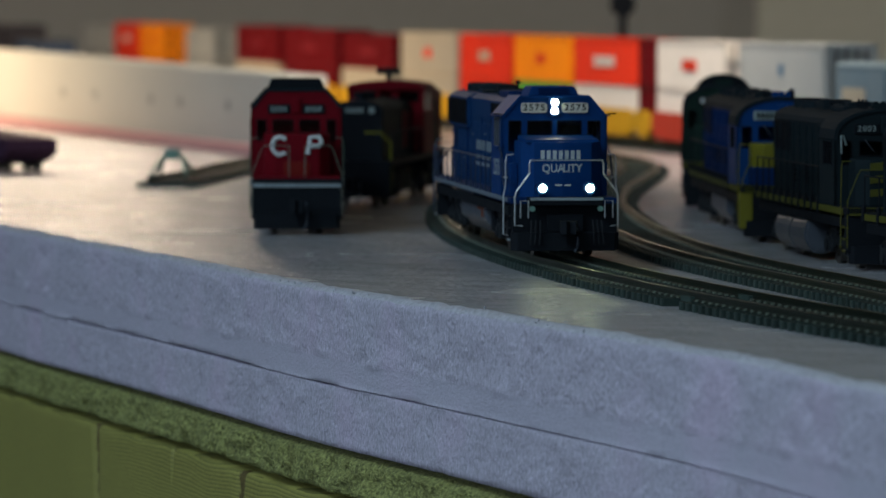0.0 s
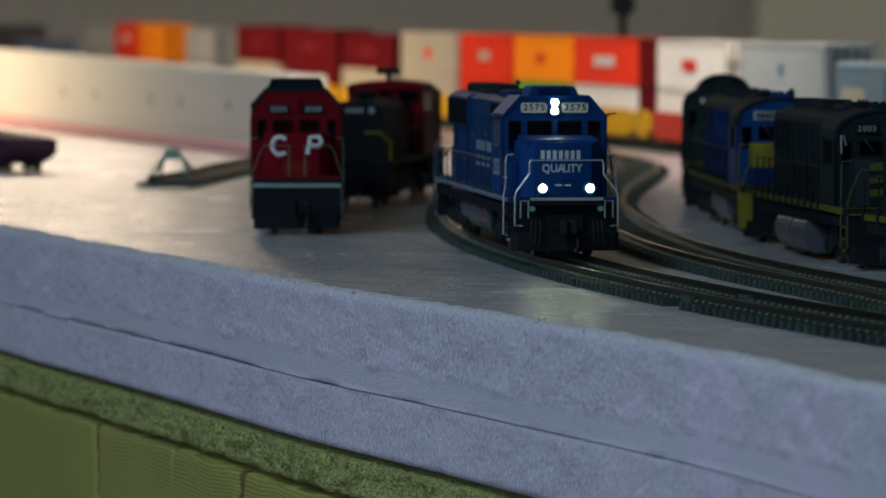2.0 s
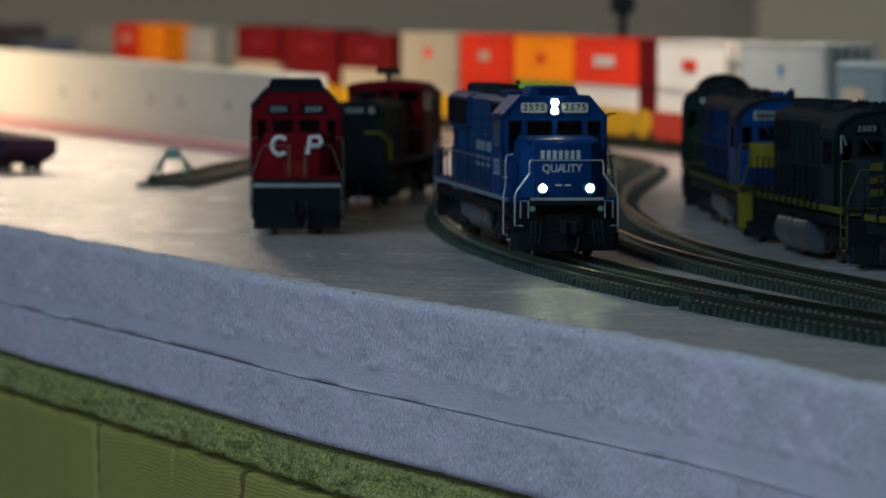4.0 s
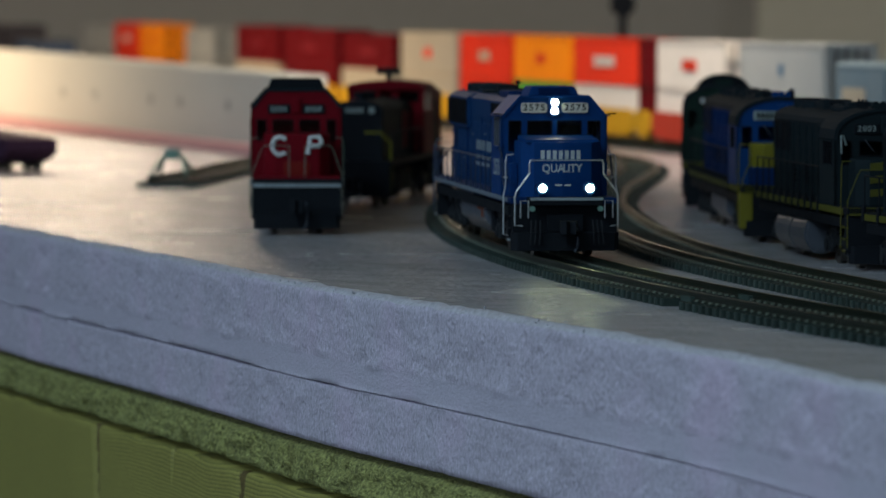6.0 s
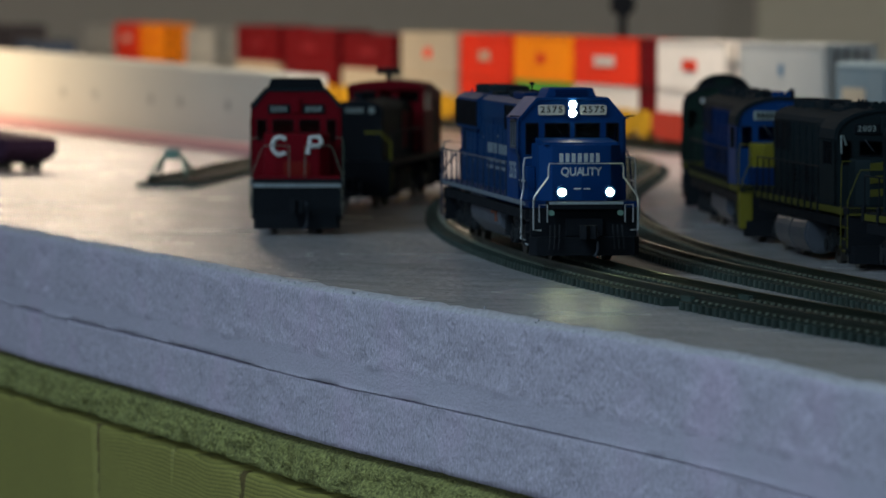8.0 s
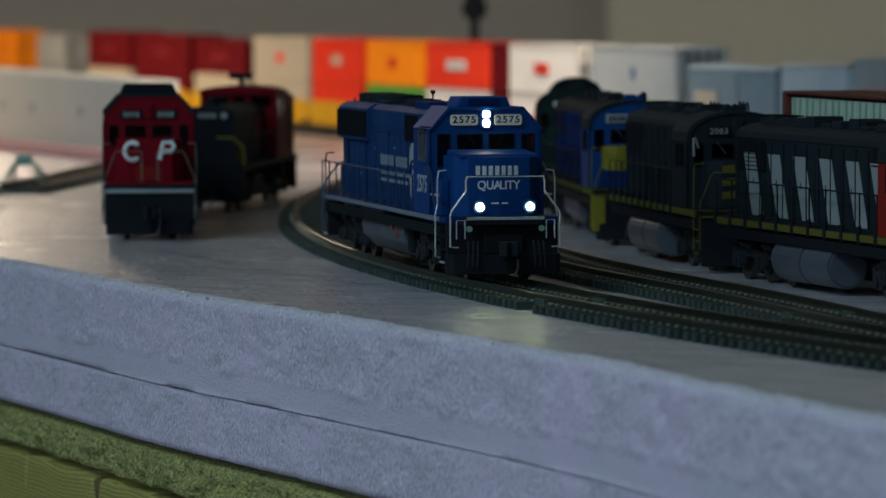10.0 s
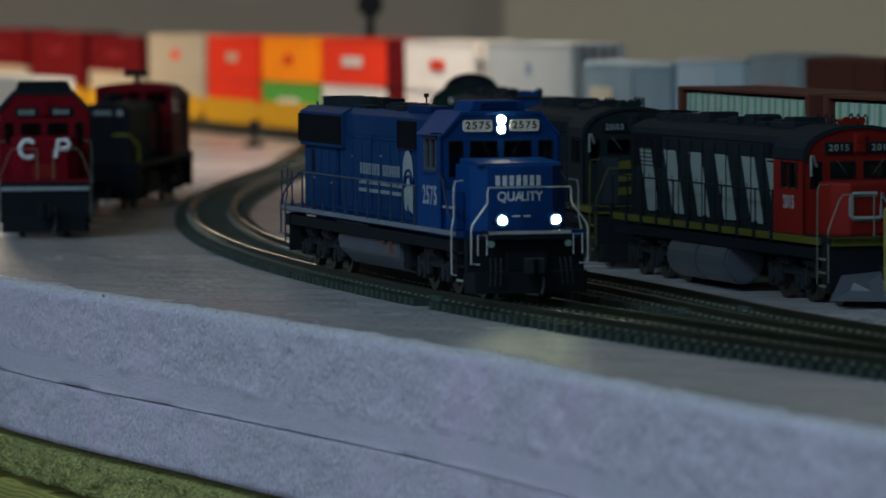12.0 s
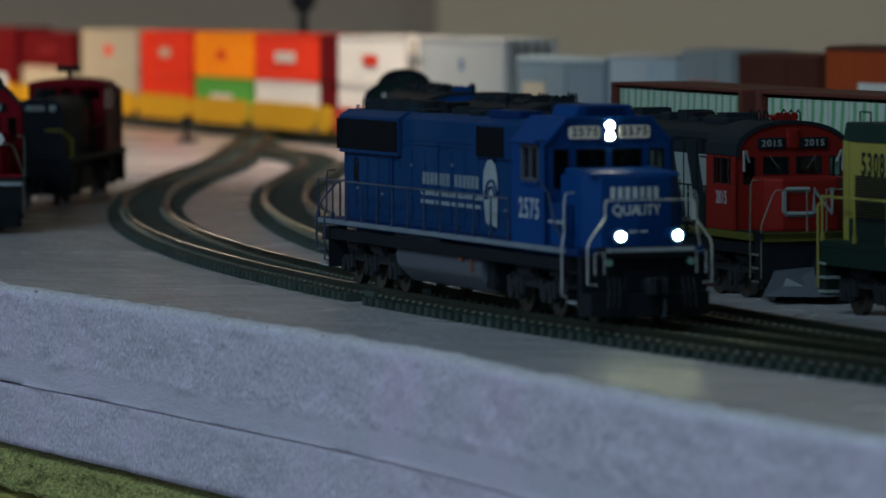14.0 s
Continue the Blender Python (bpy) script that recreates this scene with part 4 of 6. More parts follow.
        part("ditch_light_housing", bm, BLUE_DARK, L)
        bm = bmesh.new()
        cyl(bm, 1.2, 110.9, 111.5, "x", (sy * 7.8, 22.6), 20)
        part("ditch_light", bm, LIT_DITCH, L, "round lit ditch light")
        # corner steps and grab rails, front and rear
        for f in (1, -1):
            e = 106 if f > 0 else -104
            bm = bmesh.new()
            for z in (5.6, 9.4, 13.2):
                box(bm, e - f * 7, e - f * 0.5, sy * 12.5, sy * 17.6, z - 0.3, z + 0.3)
            box(bm, e - f * 7.4, e - f * 7.0, sy * 12, sy * 17.6, 5, 17)
            part("steps", bm, BLACK, L)
            part("step_edge", boxes((e - f * 7, e - f * 0.5, sy * 17.6, sy * 17.9, 5.3, 5.9)), STRIPE, L)
            bm = bmesh.new()
            tube(bm, [(e - f * 7.6, sy * 15.5, 33.4), (e - f * 7.6, sy * 17.9, 33.2), (e - f * 7.6, sy * 18.3, 31), (e - f * 7.6, sy * 18.3, 23), (e - f * 7.6, sy * 19.0, 20), (e - f * 7.6, sy * 19.0, 7.2), (e - f * 7.6, sy * 17.6, 6.8)], 0.30)
            part("grab_rail", bm, STEEL_RAIL if f > 0 else BLUE_RAIL, L, "bright silver corner grab rail")
            bm = bmesh.new()
            if f > 0:
                tube(bm, [(111.5, sy * 10.5, 31.8), (111.5, sy * 11.8, 31.8), (111.5, sy * 12.2, 30.5), (111.5, sy * 12.2, 27.5), (111.5, sy * 16.6, 21.5), (111.5, sy * 17.0, 20), (111.5, sy * 17.0, 10.6), (111.5, sy * 14.5, 10.4)], 0.30)
                part("pilot_handrail", bm, STEEL_RAIL, L, "bright silver bent handrail")
                bm = bmesh.new()
                tube(bm, [(112, sy * 12.6, 13), (112, sy * 12.6, 18.6), (112, sy * 15.2, 18.6), (112, sy * 15.2, 13)], 0.22)
                part("cut_bar_loop", bm, STEEL_RAIL, L)
            else:
                tube(bm, [(-107, 0, 30), (-107, sy * 9, 30), (-107, sy * 12, 29), (-109.5, sy * 15.5, 24), (-109.5, sy * 17.2, 20), (-109.5, sy * 17.2, 10), (-107, sy * 15, 9.6)], 0.36)
                part("rear_handrail", bm, BLUE_RAIL, L)
                bm = bmesh.new()
                tube(bm, [(-106, sy * 11, 19), (-106, sy * 11, 30.2)], 0.36)
                part("rear_post", bm, BLUE_RAIL, L)
    bm = bmesh.new()
    tube(bm, [(111.5, -10.5, 31.8), (111.5, 10.5, 31.8)], 0.22)
    part("front_chain", bm, STEEL_RAIL, L)
    for sy in (-1, 1):
        handrail_run(L, -106, X - 27.5, sy * 17.7, 19.0, 30.5, 13, TANK if sy < 0 else BLUE_RAIL, 0.26, post_mat=BLUE_RAIL)
        bm = bmesh.new()
        tube(bm, [(X - 2, sy * 18.2, 35.5), (X + 4, sy * 18.2, 33), (X + 9, sy * 18.2, 24), (X + 14, sy * 18.2, 22)], 0.36)
        part("cab_step_rail", bm, BLUE_RAIL, L)
        part("step_well_edge", boxes((X + 3, X + 13, sy * 17.2, sy * 18.0, 25.4, 26.0)), STEEL_RAIL, L)
        part("battery_box", boxes((X - 1, X + 10, sy * 13.6, sy * 16.2, 19.4, 30.2, 0.3)), BLUE, L)
        bm = bmesh.new()
        tube(bm, [(X + 0.2, sy * 17.4, 46.2), (X + 0.4, sy * 20.6, 46.4)], 0.25)
        part("mirror_arm", bm, BLACK, L)
    # fuel tank and side equipment
    bm = bmesh.new()
    prism(bm, [(-15.6, 13.4), (-16.2, 11.5), (-15.6, 8.4), (-11, 3.8), (11, 3.8), (15.6, 8.4), (16.2, 11.5), (15.6, 13.4)], -41, 29, "x", 0.8)
    tank = part("fuel_tank", bm, TANK, L, "grey rounded fuel tank")
    part("tank_end_cap", boxes((27, 34, -14, 14, 5, 12.5, 1.2)), BLACK, L)
    for sy in (-1, 1):
        bm = bmesh.new()
        cyl(bm, 2.5, -42, -4, "x", (sy * 14.2, 15.0), 18)
        part("air_reservoir", bm, TANK, L, "long grey air reservoir")
        bm = bmesh.new()
        cyl(bm, 0.7, 14, 16, "x", (sy * 16.4, 12.6), 10)
        box(bm, 22.5, 23.4, sy * 15.8, sy * 16.8, 9.5, 14)
        part("filler_cap", bm, mat("rust_red", (0.16, 0.05, 0.03), 0.6), L)
        # side lettering: brand name as bars with an underline, a round emblem, the road number
        bm = bmesh.new()
        for i in range(14):
            if i == 7:
                continue
            x = -30.5 + i * 3.35
            box(bm, x, x + 0.85, sy * (hw + 0.3), sy * (hw + 0.42), 31.4, 34.8)
            box(bm, x + 1.45, x + 2.3, sy * (hw + 0.3), sy * (hw + 0.42), 31.4, 34.8)
        box(bm, -32, 19, sy * (hw + 0.3), sy * (hw + 0.42), 28.4, 29.6)
        for a, b in ((-32, -21), (-19.5, -8), (-6.5, 4), (5.5, 17)):
            box(bm, a, b, sy * (hw + 0.3), sy * (hw + 0.42), 26.0, 27.1)
        part("side_lettering", bm, SIDE_MARK, L, "dull white block lettering with an underline")
        bm = bmesh.new()
        rim = [(25 + 5.6 * math.cos(t), 33.4 + 6.4 * math.sin(t)) for t in np.linspace(0, math.pi, 18)]
        prism(bm, rim + [(20.2, 27.0), (21.4, 22.6), (23.8, 22.0), (24.4, 24.4), (26.4, 22.2), (30.2, 21.4), (30.6, 27.0)], sy * (hw + 0.35), sy * (hw + 0.47), "y")
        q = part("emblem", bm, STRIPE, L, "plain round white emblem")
        for r in (4.6, 2.9):
            bm = bmesh.new()
            tube(bm, [(26 + r * math.cos(t), sy * (hw + 0.5), 29.5 + r * math.sin(t)) for t in np.linspace(0.1, 3.3, 16)], 0.42, 5)
            part("emblem_arc", bm, BLUE_DARK, q)
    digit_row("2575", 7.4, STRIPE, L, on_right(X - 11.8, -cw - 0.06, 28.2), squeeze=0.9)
    coupler(L, 108, 10.0, 1)
    coupler(L, -105, 10.0, -1)
    trucks = [(x, *truck(L, x)) for x in (72, -72)]
    return L, trucks


BLUE_LOCO, BLUE_TRUCKS = blue_locomotive()

# ---------------------------------------------------------------- parked locomotives
def arc(w, z0, z1, n=10):
    """A rounded roof outline from (-w, z0) over z1 to (w, z0)."""
    return [(-w * math.cos(math.pi * k / n) if 0 < k < n else (-w if k == 0 else w), z0 + (z1 - z0) * math.sin(math.pi * k / n) ** 0.75) for k in range(n + 1)]


def diesel(label, hood_m, cab_m, nose_m, roof_m, sill_m, rail_m, roof="round", cab_x=78.0, nose_len=15.0, nose_h=33.6, board_m=None, number="", number_m=None,
           stripes=None, front_m=None, plough=None, tank="cylinders", fans=3, cap=None, side_m=None, rear=-107.0, axles=(-23, 0, 23), deck=(16.8, 19.2), rail_r=0.22):
    L = thing("locomotive", label, "locomotive", "parked locomotives")
    X, cw, hw = cab_x, 17.4, 11.6
    end = X + nose_len + 8.0
    board_m, number_m, front_m, side_m = board_m or BLACK, number_m or WHITE, front_m or BLACK, side_m or hood_m
    bm = bmesh.new()
    box(bm, rear, end - 2, -17.2, 17.2, 17.2, 19.2, 0.3)
    box(bm, rear + 7, end - 8, -8, 8, 11, 17.4)
    part("walkway", bm, BLACK, L)
    for sy in (-1, 1):
        part("sill_stripe", boxes((rear + 1, end - 9, sy * 17.1, sy * 17.6, 16.8, 18.8, 0.15)), sill_m, L)
        part("side_sill", boxes((rear + 4, end - 10, sy * 14.8, sy * 16.9, 12.8, 15.8, 0.3)), BLACK, L)
    # hood
    bm = bmesh.new()
    top = arc(hw, 42.5, 47.0) if roof == "round" else [(-hw, 45.4), (-hw + 2.2, 47.6), (hw - 2.2, 47.6), (hw, 45.4)]
    prism(bm, [(-hw, 19)] + top + [(hw, 19)], rear + 5, X - 24, "x", 0.25)
    part("long_hood", bm, hood_m, L)
    bm = bmesh.new()
    top2 = [(y * 1.03, z + 0.35) for y, z in top]
    prism(bm, top2, rear + 6, X - 25, "x", 0.1)
    part("hood_roof", bm, roof_m, L)
    for x in [(rear + 17 + 16 * k) for k in range(fans)]:
        bm = bmesh.new()
        cyl(bm, 6.6, 46.5, 48.6, "z", (x, 0), 28)
        cyl(bm, 5.2, 48.6, 49.0, "z", (x, 0), 24)
        part("radiator_fan", bm, roof_m, L)
    part("exhaust_outlet", boxes((-8, 2, -3.5, 3.5, 46.5, 49.6, 0.6)), BLACK, L)
    part("roof_hatch", boxes((18, 40, -6.5, 6.5, 46.6, 48.6, 0.6)), roof_m, L)
    first = None
    for k in range(7):
        if first is None:
            bm = bmesh.new()
            tube(bm, [(0, -4, 47), (0, -4, 49.4), (0, 4, 49.4), (0, 4, 47)], 0.2, 4)
            first = part("roof_grab_iron", bm, BLACK, L, at=mm(rear + 7, 0, 0))
        else:
            again(first, mm(rear + 7 + k * 3.5, 0, 0))
    if cap:
        bm = bmesh.new()
        prism(bm, arc(cap[3], cap[4] - 2, cap[5], 10) if roof == "round" else [(cap[2] - 2, cap[4]), (cap[2] + 0.6, cap[5]), (cap[3] - 0.6, cap[5]), (cap[3] + 2, cap[4])], cap[0], cap[1], "x", 0.6)
        part("roof_housing", bm, BLACK, L, "dark rounded roof housing")
    k = 0
    for x in np.arange(rear + 44, X - 44, 13.0):
        k += 1
        part("roof_vent", boxes((x, x + 8.5, -5.5 + (k % 2), 6.5 - (k % 3), top[len(top) // 2][1] - 0.2, top[len(top) // 2][1] + 1.2 + 0.9 * (k % 3), 0.4)), roof_m, L)
    for sy in (-1, 1):
        for x in (X - 22, X - 16, X - 10):
            bm = bmesh.new()
            tube(bm, [(x, sy * 5, 47.4), (x, sy * 5, 50.4), (x + 1.5, sy * 5, 51.2), (x + 3.2, sy * 5, 50.4), (x + 3.2, sy * 5, 47.4)], 0.28, 5)
            part("lifting_loop", bm, BLACK, L)
        rib = None
        for x in np.arange(rear + 9, X - 27, 11.5):
            if rib is None:
                rib = part("hood_rib", boxes((-0.3, 0.3, -0.35, 0.35, 20, 42)), hood_m, L, at=mm(x, sy * (hw + 0.3), 0))
            else:
                again(rib, mm(x, sy * (hw + 0.3), 0))
        louvre = None
        for x in np.arange(rear + 46, X - 50, 23.0) if not stripes else ():
            for z in (24.0, 25.6, 27.2, 28.8):
                if louvre is None:
                    louvre = part("louvre", boxes((-3.4, 3.4, -0.3, 0.3, -0.35, 0.35)), GRILLE, L, at=mm(x, sy * (hw + 0.45), z))
                else:
                    again(louvre, mm(x, sy * (hw + 0.45), z))
        bracket = None
        for i in range(11):
            m = mm(rear + 3 + (X - 27 - rear - 3) * i / 10, sy * 17.6, 0)
            if bracket is None:
                bracket = part("stanchion_bracket", boxes((-1.1, 1.1, -0.4, 0.4, 16.2, 21.0, 0.2)), BLACK, L, at=m)
            else:
                again(bracket, m)
        if roof == "round":
            bm = bmesh.new()
            tube(bm, [(X + 0.4, sy * 7.2, 39.2), (X + 0.6, sy * 4.2, 35.6)], 0.16, 5)
            part("wiper", bm, TANK, L)
        for x in (-95, -85, -75, -62, -50, -38, -26, -14, -2, 10, 22, 34, 44):
            if x > X - 30 or x < rear + 10:
                continue
            bm = bmesh.new()
            box(bm, x - 4.6, x + 4.6, sy * (hw - 0.2), sy * (hw + 0.25), 20.6, 37.5 if x > rear + 37 else 32, 0.1)
            box(bm, x + 3.2, x + 3.8, sy * hw, sy * (hw + 0.55), 29, 31)
            part("hood_door", bm, hood_m, L)
        bm = bmesh.new()
        box(bm, rear + 6, rear + 37, sy * (hw - 0.2), sy * (hw + 0.3), 33, 42.5, 0.1)
        for k in range(8):
            box(bm, rear + 6, rear + 37, sy * hw, sy * (hw + 0.6), 33.3 + k * 1.2, 33.6 + k * 1.2)
        part("radiator_grille", bm, GRILLE, L)
        bm = bmesh.new()
        box(bm, X - 46, X - 28, sy * (hw - 0.2), sy * (hw + 0.3), 37, 43, 0.1)
        for k in range(5):
            box(bm, X - 46, X - 28, sy * hw, sy * (hw + 0.7), 37.6 + k * 1.2, 38.0 + k * 1.2)
        part("intake_grille", bm, GRILLE, L)
        if stripes:
            for x0 in stripes[1]:
                bm = bmesh.new()
                prism(bm, [(x0, 38.5), (x0 + 11.5, 38.5), (x0 + 20.0, 20.0), (x0 + 9.0, 20.0)], sy * (hw + 0.3), sy * (hw + 0.45), "y")
                part("diagonal_stripe", bm, stripes[0], L, "pale grey diagonal stripe")
    # cab
    if roof == "round":
        ro = arc(cw, 38.8, 48.2, 14)
    else:
        ro = [(-cw, 43.0), (-11.6, 49.0), (11.6, 49.0), (cw, 43.0)]
    ez = ro[0][1]
    for sy in (-1, 1):
        y0, y1 = sy * (cw - 0.9), sy * cw
        bm = boxes((X - 25, X, y0, y1, 19, 31.5), (X - 25, X, y0, y1, 38.4, ez + 0.2), (X - 25, X - 18, y0, y1, 31.5, 38.4), (X - 5, X, y0, y1, 31.5, 38.4))
        part("cab_side", bm, cab_m, L)
        part("side_window_frame", boxes((X - 18.6, X - 17.8, sy * (cw - 0.4), sy * (cw + 0.3), 31.2, 38.8), (X - 5.2, X - 4.4, sy * (cw - 0.4), sy * (cw + 0.3), 31.2, 38.8),
                                        (X - 12, X - 11.3, sy * (cw - 0.4), sy * (cw + 0.3), 31.2, 38.8)), GRILLE, L)
        pane("side_window", L, [(X - 18, 31.5), (X - 5, 31.5), (X - 5, 38.4), (X - 18, 38.4)], sy * (cw - 0.7), sy * (cw - 0.5), "y")
    bm = bmesh.new()
    prism(bm, [(y * 1.02, z + 0.5) for y, z in ro] + [(y * 0.95, z - 0.4) for y, z in ro[::-1]], X - 26, X + 0.6, "x")
    part("cab_roof", bm, roof_m, L)
    bm = bmesh.new()
    panel(bm, X - 0.9, X, [-cw, -15.2, -11.6, -9.0, -1.2, 1.2, 9.0, 11.6, 15.2, cw], [19, 31.5, 34.2, 38.8], [(1, 1), (1, 2), (3, 2), (5, 2), (7, 1), (7, 2)])
    part("cab_front", bm, cab_m, L)
    bm = bmesh.new()
    prism(bm, [(-cw, 38.82)] + ro + [(cw, 38.82)] if roof != "round" else ro, X - 0.9, X, "x")
    part("cab_brow", bm, cab_m, L)
    part("cab_back", boxes((X - 25.8, X - 25, -cw, cw, 19, ez - 0.2)), cab_m, L)
    part("control_stand", boxes((X - 22, X - 12, -8, 8, 19.5, 33, 0.5)), BLACK, L)
    for y0, y1, z0 in ((-9.0, -1.2, 34.2), (1.2, 9.0, 34.2), (-15.2, -11.6, 31.5), (11.6, 15.2, 31.5)):
        pane("windscreen", L, [(y0, z0), (y1, z0), (y1, 38.8), (y0, 38.8)], X - 0.65, X - 0.45, "x")
        part("window_gasket", boxes((X - 0.3, X + 0.15, y0 - 0.1, y0 + 0.25, z0, 38.8), (X - 0.3, X + 0.15, y1 - 0.25, y1 + 0.1, z0, 38.8), (X - 0.3, X + 0.15, y0, y1, 38.5, 38.9), (X - 0.3, X + 0.15, y0, y1, z0 - 0.1, z0 + 0.25)), GRILLE, L)
    for sy in (-1, 1):
        bm = bmesh.new()
        box(bm, X, X + 0.8, sy * 6.6 - 4.3, sy * 6.6 + 4.3, 40.9, 44.1, 0.4)
        nb = part("number_board", bm, board_m, L)
        if number:
            digit_row(number, 2.5, number_m, nb, on_front(X + 0.9, sy * 6.6, 42.5), squeeze=1.1)
        else:
            part("digit_bars", boxes(*[(X + 0.75, X + 0.9, sy * 6.6 - 3 + i * 1.6, sy * 6.6 - 3 + i * 1.6 + 1.0, 41.6, 43.4) for i in range(4)]), number_m, nb)
    bm = bmesh.new()
    box(bm, X - 0.2, X + 1.0, -1.9, 1.9, 41.0, 46.5, 0.6)
    for z in (42.4, 45.0):
        cyl(bm, 1.1, X + 0.9, X + 1.3, "x", (0, z), 16)
    part("headlight", bm, cab_m, L, "unlit twin headlight")
    bm = bmesh.new()
    for y in (-2.4, 0, 2.4):
        cyl(bm, 0.5, X - 12, X - 5, "x", (y, 49.6), 10)
        cyl(bm, 1.2, X - 5.4, X - 4.4, "x", (y, 49.6), 12)
    box(bm, X - 10, X - 9, -3, 3, 47.5, 49.8)
    part("horn", bm, cab_m if roof == "round" else BLACK, L)
    # nose
    nw = 12.6
    bm = bmesh.new()
    prism(bm, [(X - 0.2, -nw), (X + nose_len - 5, -nw), (X + nose_len, -nw + 4), (X + nose_len, nw - 4), (X + nose_len - 5, nw), (X - 0.2, nw)], 19, nose_h, "z", 0.9)
    nose = part("nose", bm, nose_m, L)
    # front end
    bm = bmesh.new()
    box(bm, end - 9, end - 3, -17.0, 17.0, 5.5, 17.2, 0.5)
    part("pilot_plate", bm, front_m, L)
    part("front_deck_edge", boxes((end - 2.6, end - 2.0, -16.6, 16.6, *deck)), sill_m, L)
    bm = bmesh.new()
    if plough:
        for sy in (-1, 1):
            c = [(end - 1, 0, 10.0), (end - 3, sy * 13, 9.0), (end - 2, sy * 16.5, 2.2), (end + 7, 0, 2.2)]
            v = [bm.verts.new(q) for q in c] + [bm.verts.new((q[0] - 1.5, q[1], q[2] - 0.2)) for q in c]
            for f in ((0, 1, 2, 3), (7, 6, 5, 4), (0, 4, 5, 1), (1, 5, 6, 2), (2, 6, 7, 3), (3, 7, 4, 0)):
                bm.faces.new([v[k] for k in f])
    else:
        prism(bm, [(end - 4, -16.5), (end - 1.5, -15), (end - 0.5, 0), (end - 1.5, 15), (end - 4, 16.5)], 2.2, 7.6, "z", 0.3)
    part("snow_plough", bm, plough or front_m, L)
    coupler(L, end - 4, 10.0, 1)
    coupler(L, rear + 1, 10.0, -1)
    for sy in (-1, 1):
        handrail_run(L, rear + 3, X - 27, sy * 17.2, 19, 30.2, 11, BLACK, 0.26)
        bm = bmesh.new()
        tube(bm, [(end - 10, sy * 14.5, 33), (end - 10, sy * 17.2, 33), (end - 10, sy * 17.6, 31.5), (end - 10, sy * 17.8, 20), (end - 10, sy * 17.8, 6.5)], rail_r)
        part("grab_rail", bm, rail_m, L)
        bm = bmesh.new()
        tube(bm, [(end - 3, sy * 3, 30.5), (end - 3, sy * 12.5, 30.5), (end - 3, sy * 13.6, 29), (end - 3, sy * 17.0, 21), (end - 3, sy * 17.0, 7)], rail_r)
        tube(bm, [(end - 3, sy * 3, 19), (end - 3, sy * 3, 30.5)], 0.25)
        part("pilot_handrail", bm, rail_m, L)
        bm = bmesh.new()
        for z in (6.0, 9.6, 13.2):
            box(bm, end - 9.5, end - 4, sy * 13, sy * 17.3, z - 0.3, z + 0.3)
        part("steps", bm, front_m, L)
        for z in (6.0, 9.6, 13.2):
            part("step_edge", boxes((end - 9.5, end - 4, sy * 17.3, sy * 17.6, z - 0.3, z + 0.3)), rail_m, L)
        bm = bmesh.new()
        if tank == "cylinders":
            mid = (rear + X) / 2 - 4
            cyl(bm, 6.4, mid - 28, mid - 1.2, "x", (sy * 11.4, 8.4), 24)
            cyl(bm, 6.4, mid + 0.6, mid + 26, "x", (sy * 11.4, 8.4), 24)
            cyl(bm, 5.6, mid - 29, mid + 27, "x", (sy * 11.4, 8.4), 20)
        else:
            prism(bm, [(sy * 1, 13), (sy * 15.6, 13), (sy * 15.6, 8), (sy * 12, 4.2), (sy * 1, 4.2)], -30, 26, "x", 0.5)
        part("fuel_tank", bm, TANK, L, "grey fuel tank")
        if side_m is not hood_m:
            part("hood_panel", boxes((-60, X - 30, sy * (hw + 0.3), sy * (hw + 0.4), 22, 38)), side_m, L)
    for x in (X - 14, rear + 35):
        truck(L, x, axles)
    return L


def park(L, line, y_cab, cab_x, tall=1.09):
    """Stands a locomotive on the foam along a line; the stored models are a little taller than the moving one."""
    m, a = line.body(line.s_at(y_cab) - cab_x)
    L.matrix_basis = mm(m[0], m[1], 0, 0, 0, math.degrees(a)) @ Matrix.Diagonal((1, 1, tall, 1))
    return L


CREAM_RAIL = mat("cream_handrail", (0.13, 0.13, 0.10), 0.45)
# storage track: five locomotives nose to tail
LOCO_GREEN = diesel("dark green diesel locomotive with a tall dark roof", DARK_GREEN, DARK_GREEN, DARK_GREEN, DARK_ROOF, SILL_YELLOW, BLACK, cap=(30, 64, -12, 12, 46, 52.5), fans=3)
park(LOCO_GREEN, LINE_C, 2152, 78)
LOCO_BN = diesel("blue and grey diesel locomotive with a yellow nose", DEEP_BLUE, BLUE, DULL_YELLOW, DARK_ROOF, SILL_YELLOW, DULL_YELLOW, nose_h=33.4, front_m=BLACK, board_m=GREY_STRIPE, number_m=BLACK, tank="box")
park(LOCO_BN, LINE_C, 1876, 78)
# dark box put over the lower nose for the shade on the front platform
part("nose_shade_box", boxes((77.8, 93.4, -12.9, 12.9, 19, 25.4, 0.6)), BLUE_DARK, LOCO_BN)
for sy in (-1, 1):
    part("step_side", boxes((91.5, 98.4, sy * 13.2, sy * 17.9, 4.8, 17.0, 0.4)), DULL_YELLOW, LOCO_BN, "dull yellow corner steps")
LOCO_2003 = diesel("dark green rounded-cab diesel locomotive with yellow stripes and number 2003", CHARCOAL, CHARCOAL, CHARCOAL, DARK_ROOF, SILL_YELLOW, SILL_YELLOW, number="2003", number_m=GREY_STRIPE, rear=-66.0, axles=(-16, 16), fans=2)
park(LOCO_2003, LINE_C, 1685, 78)
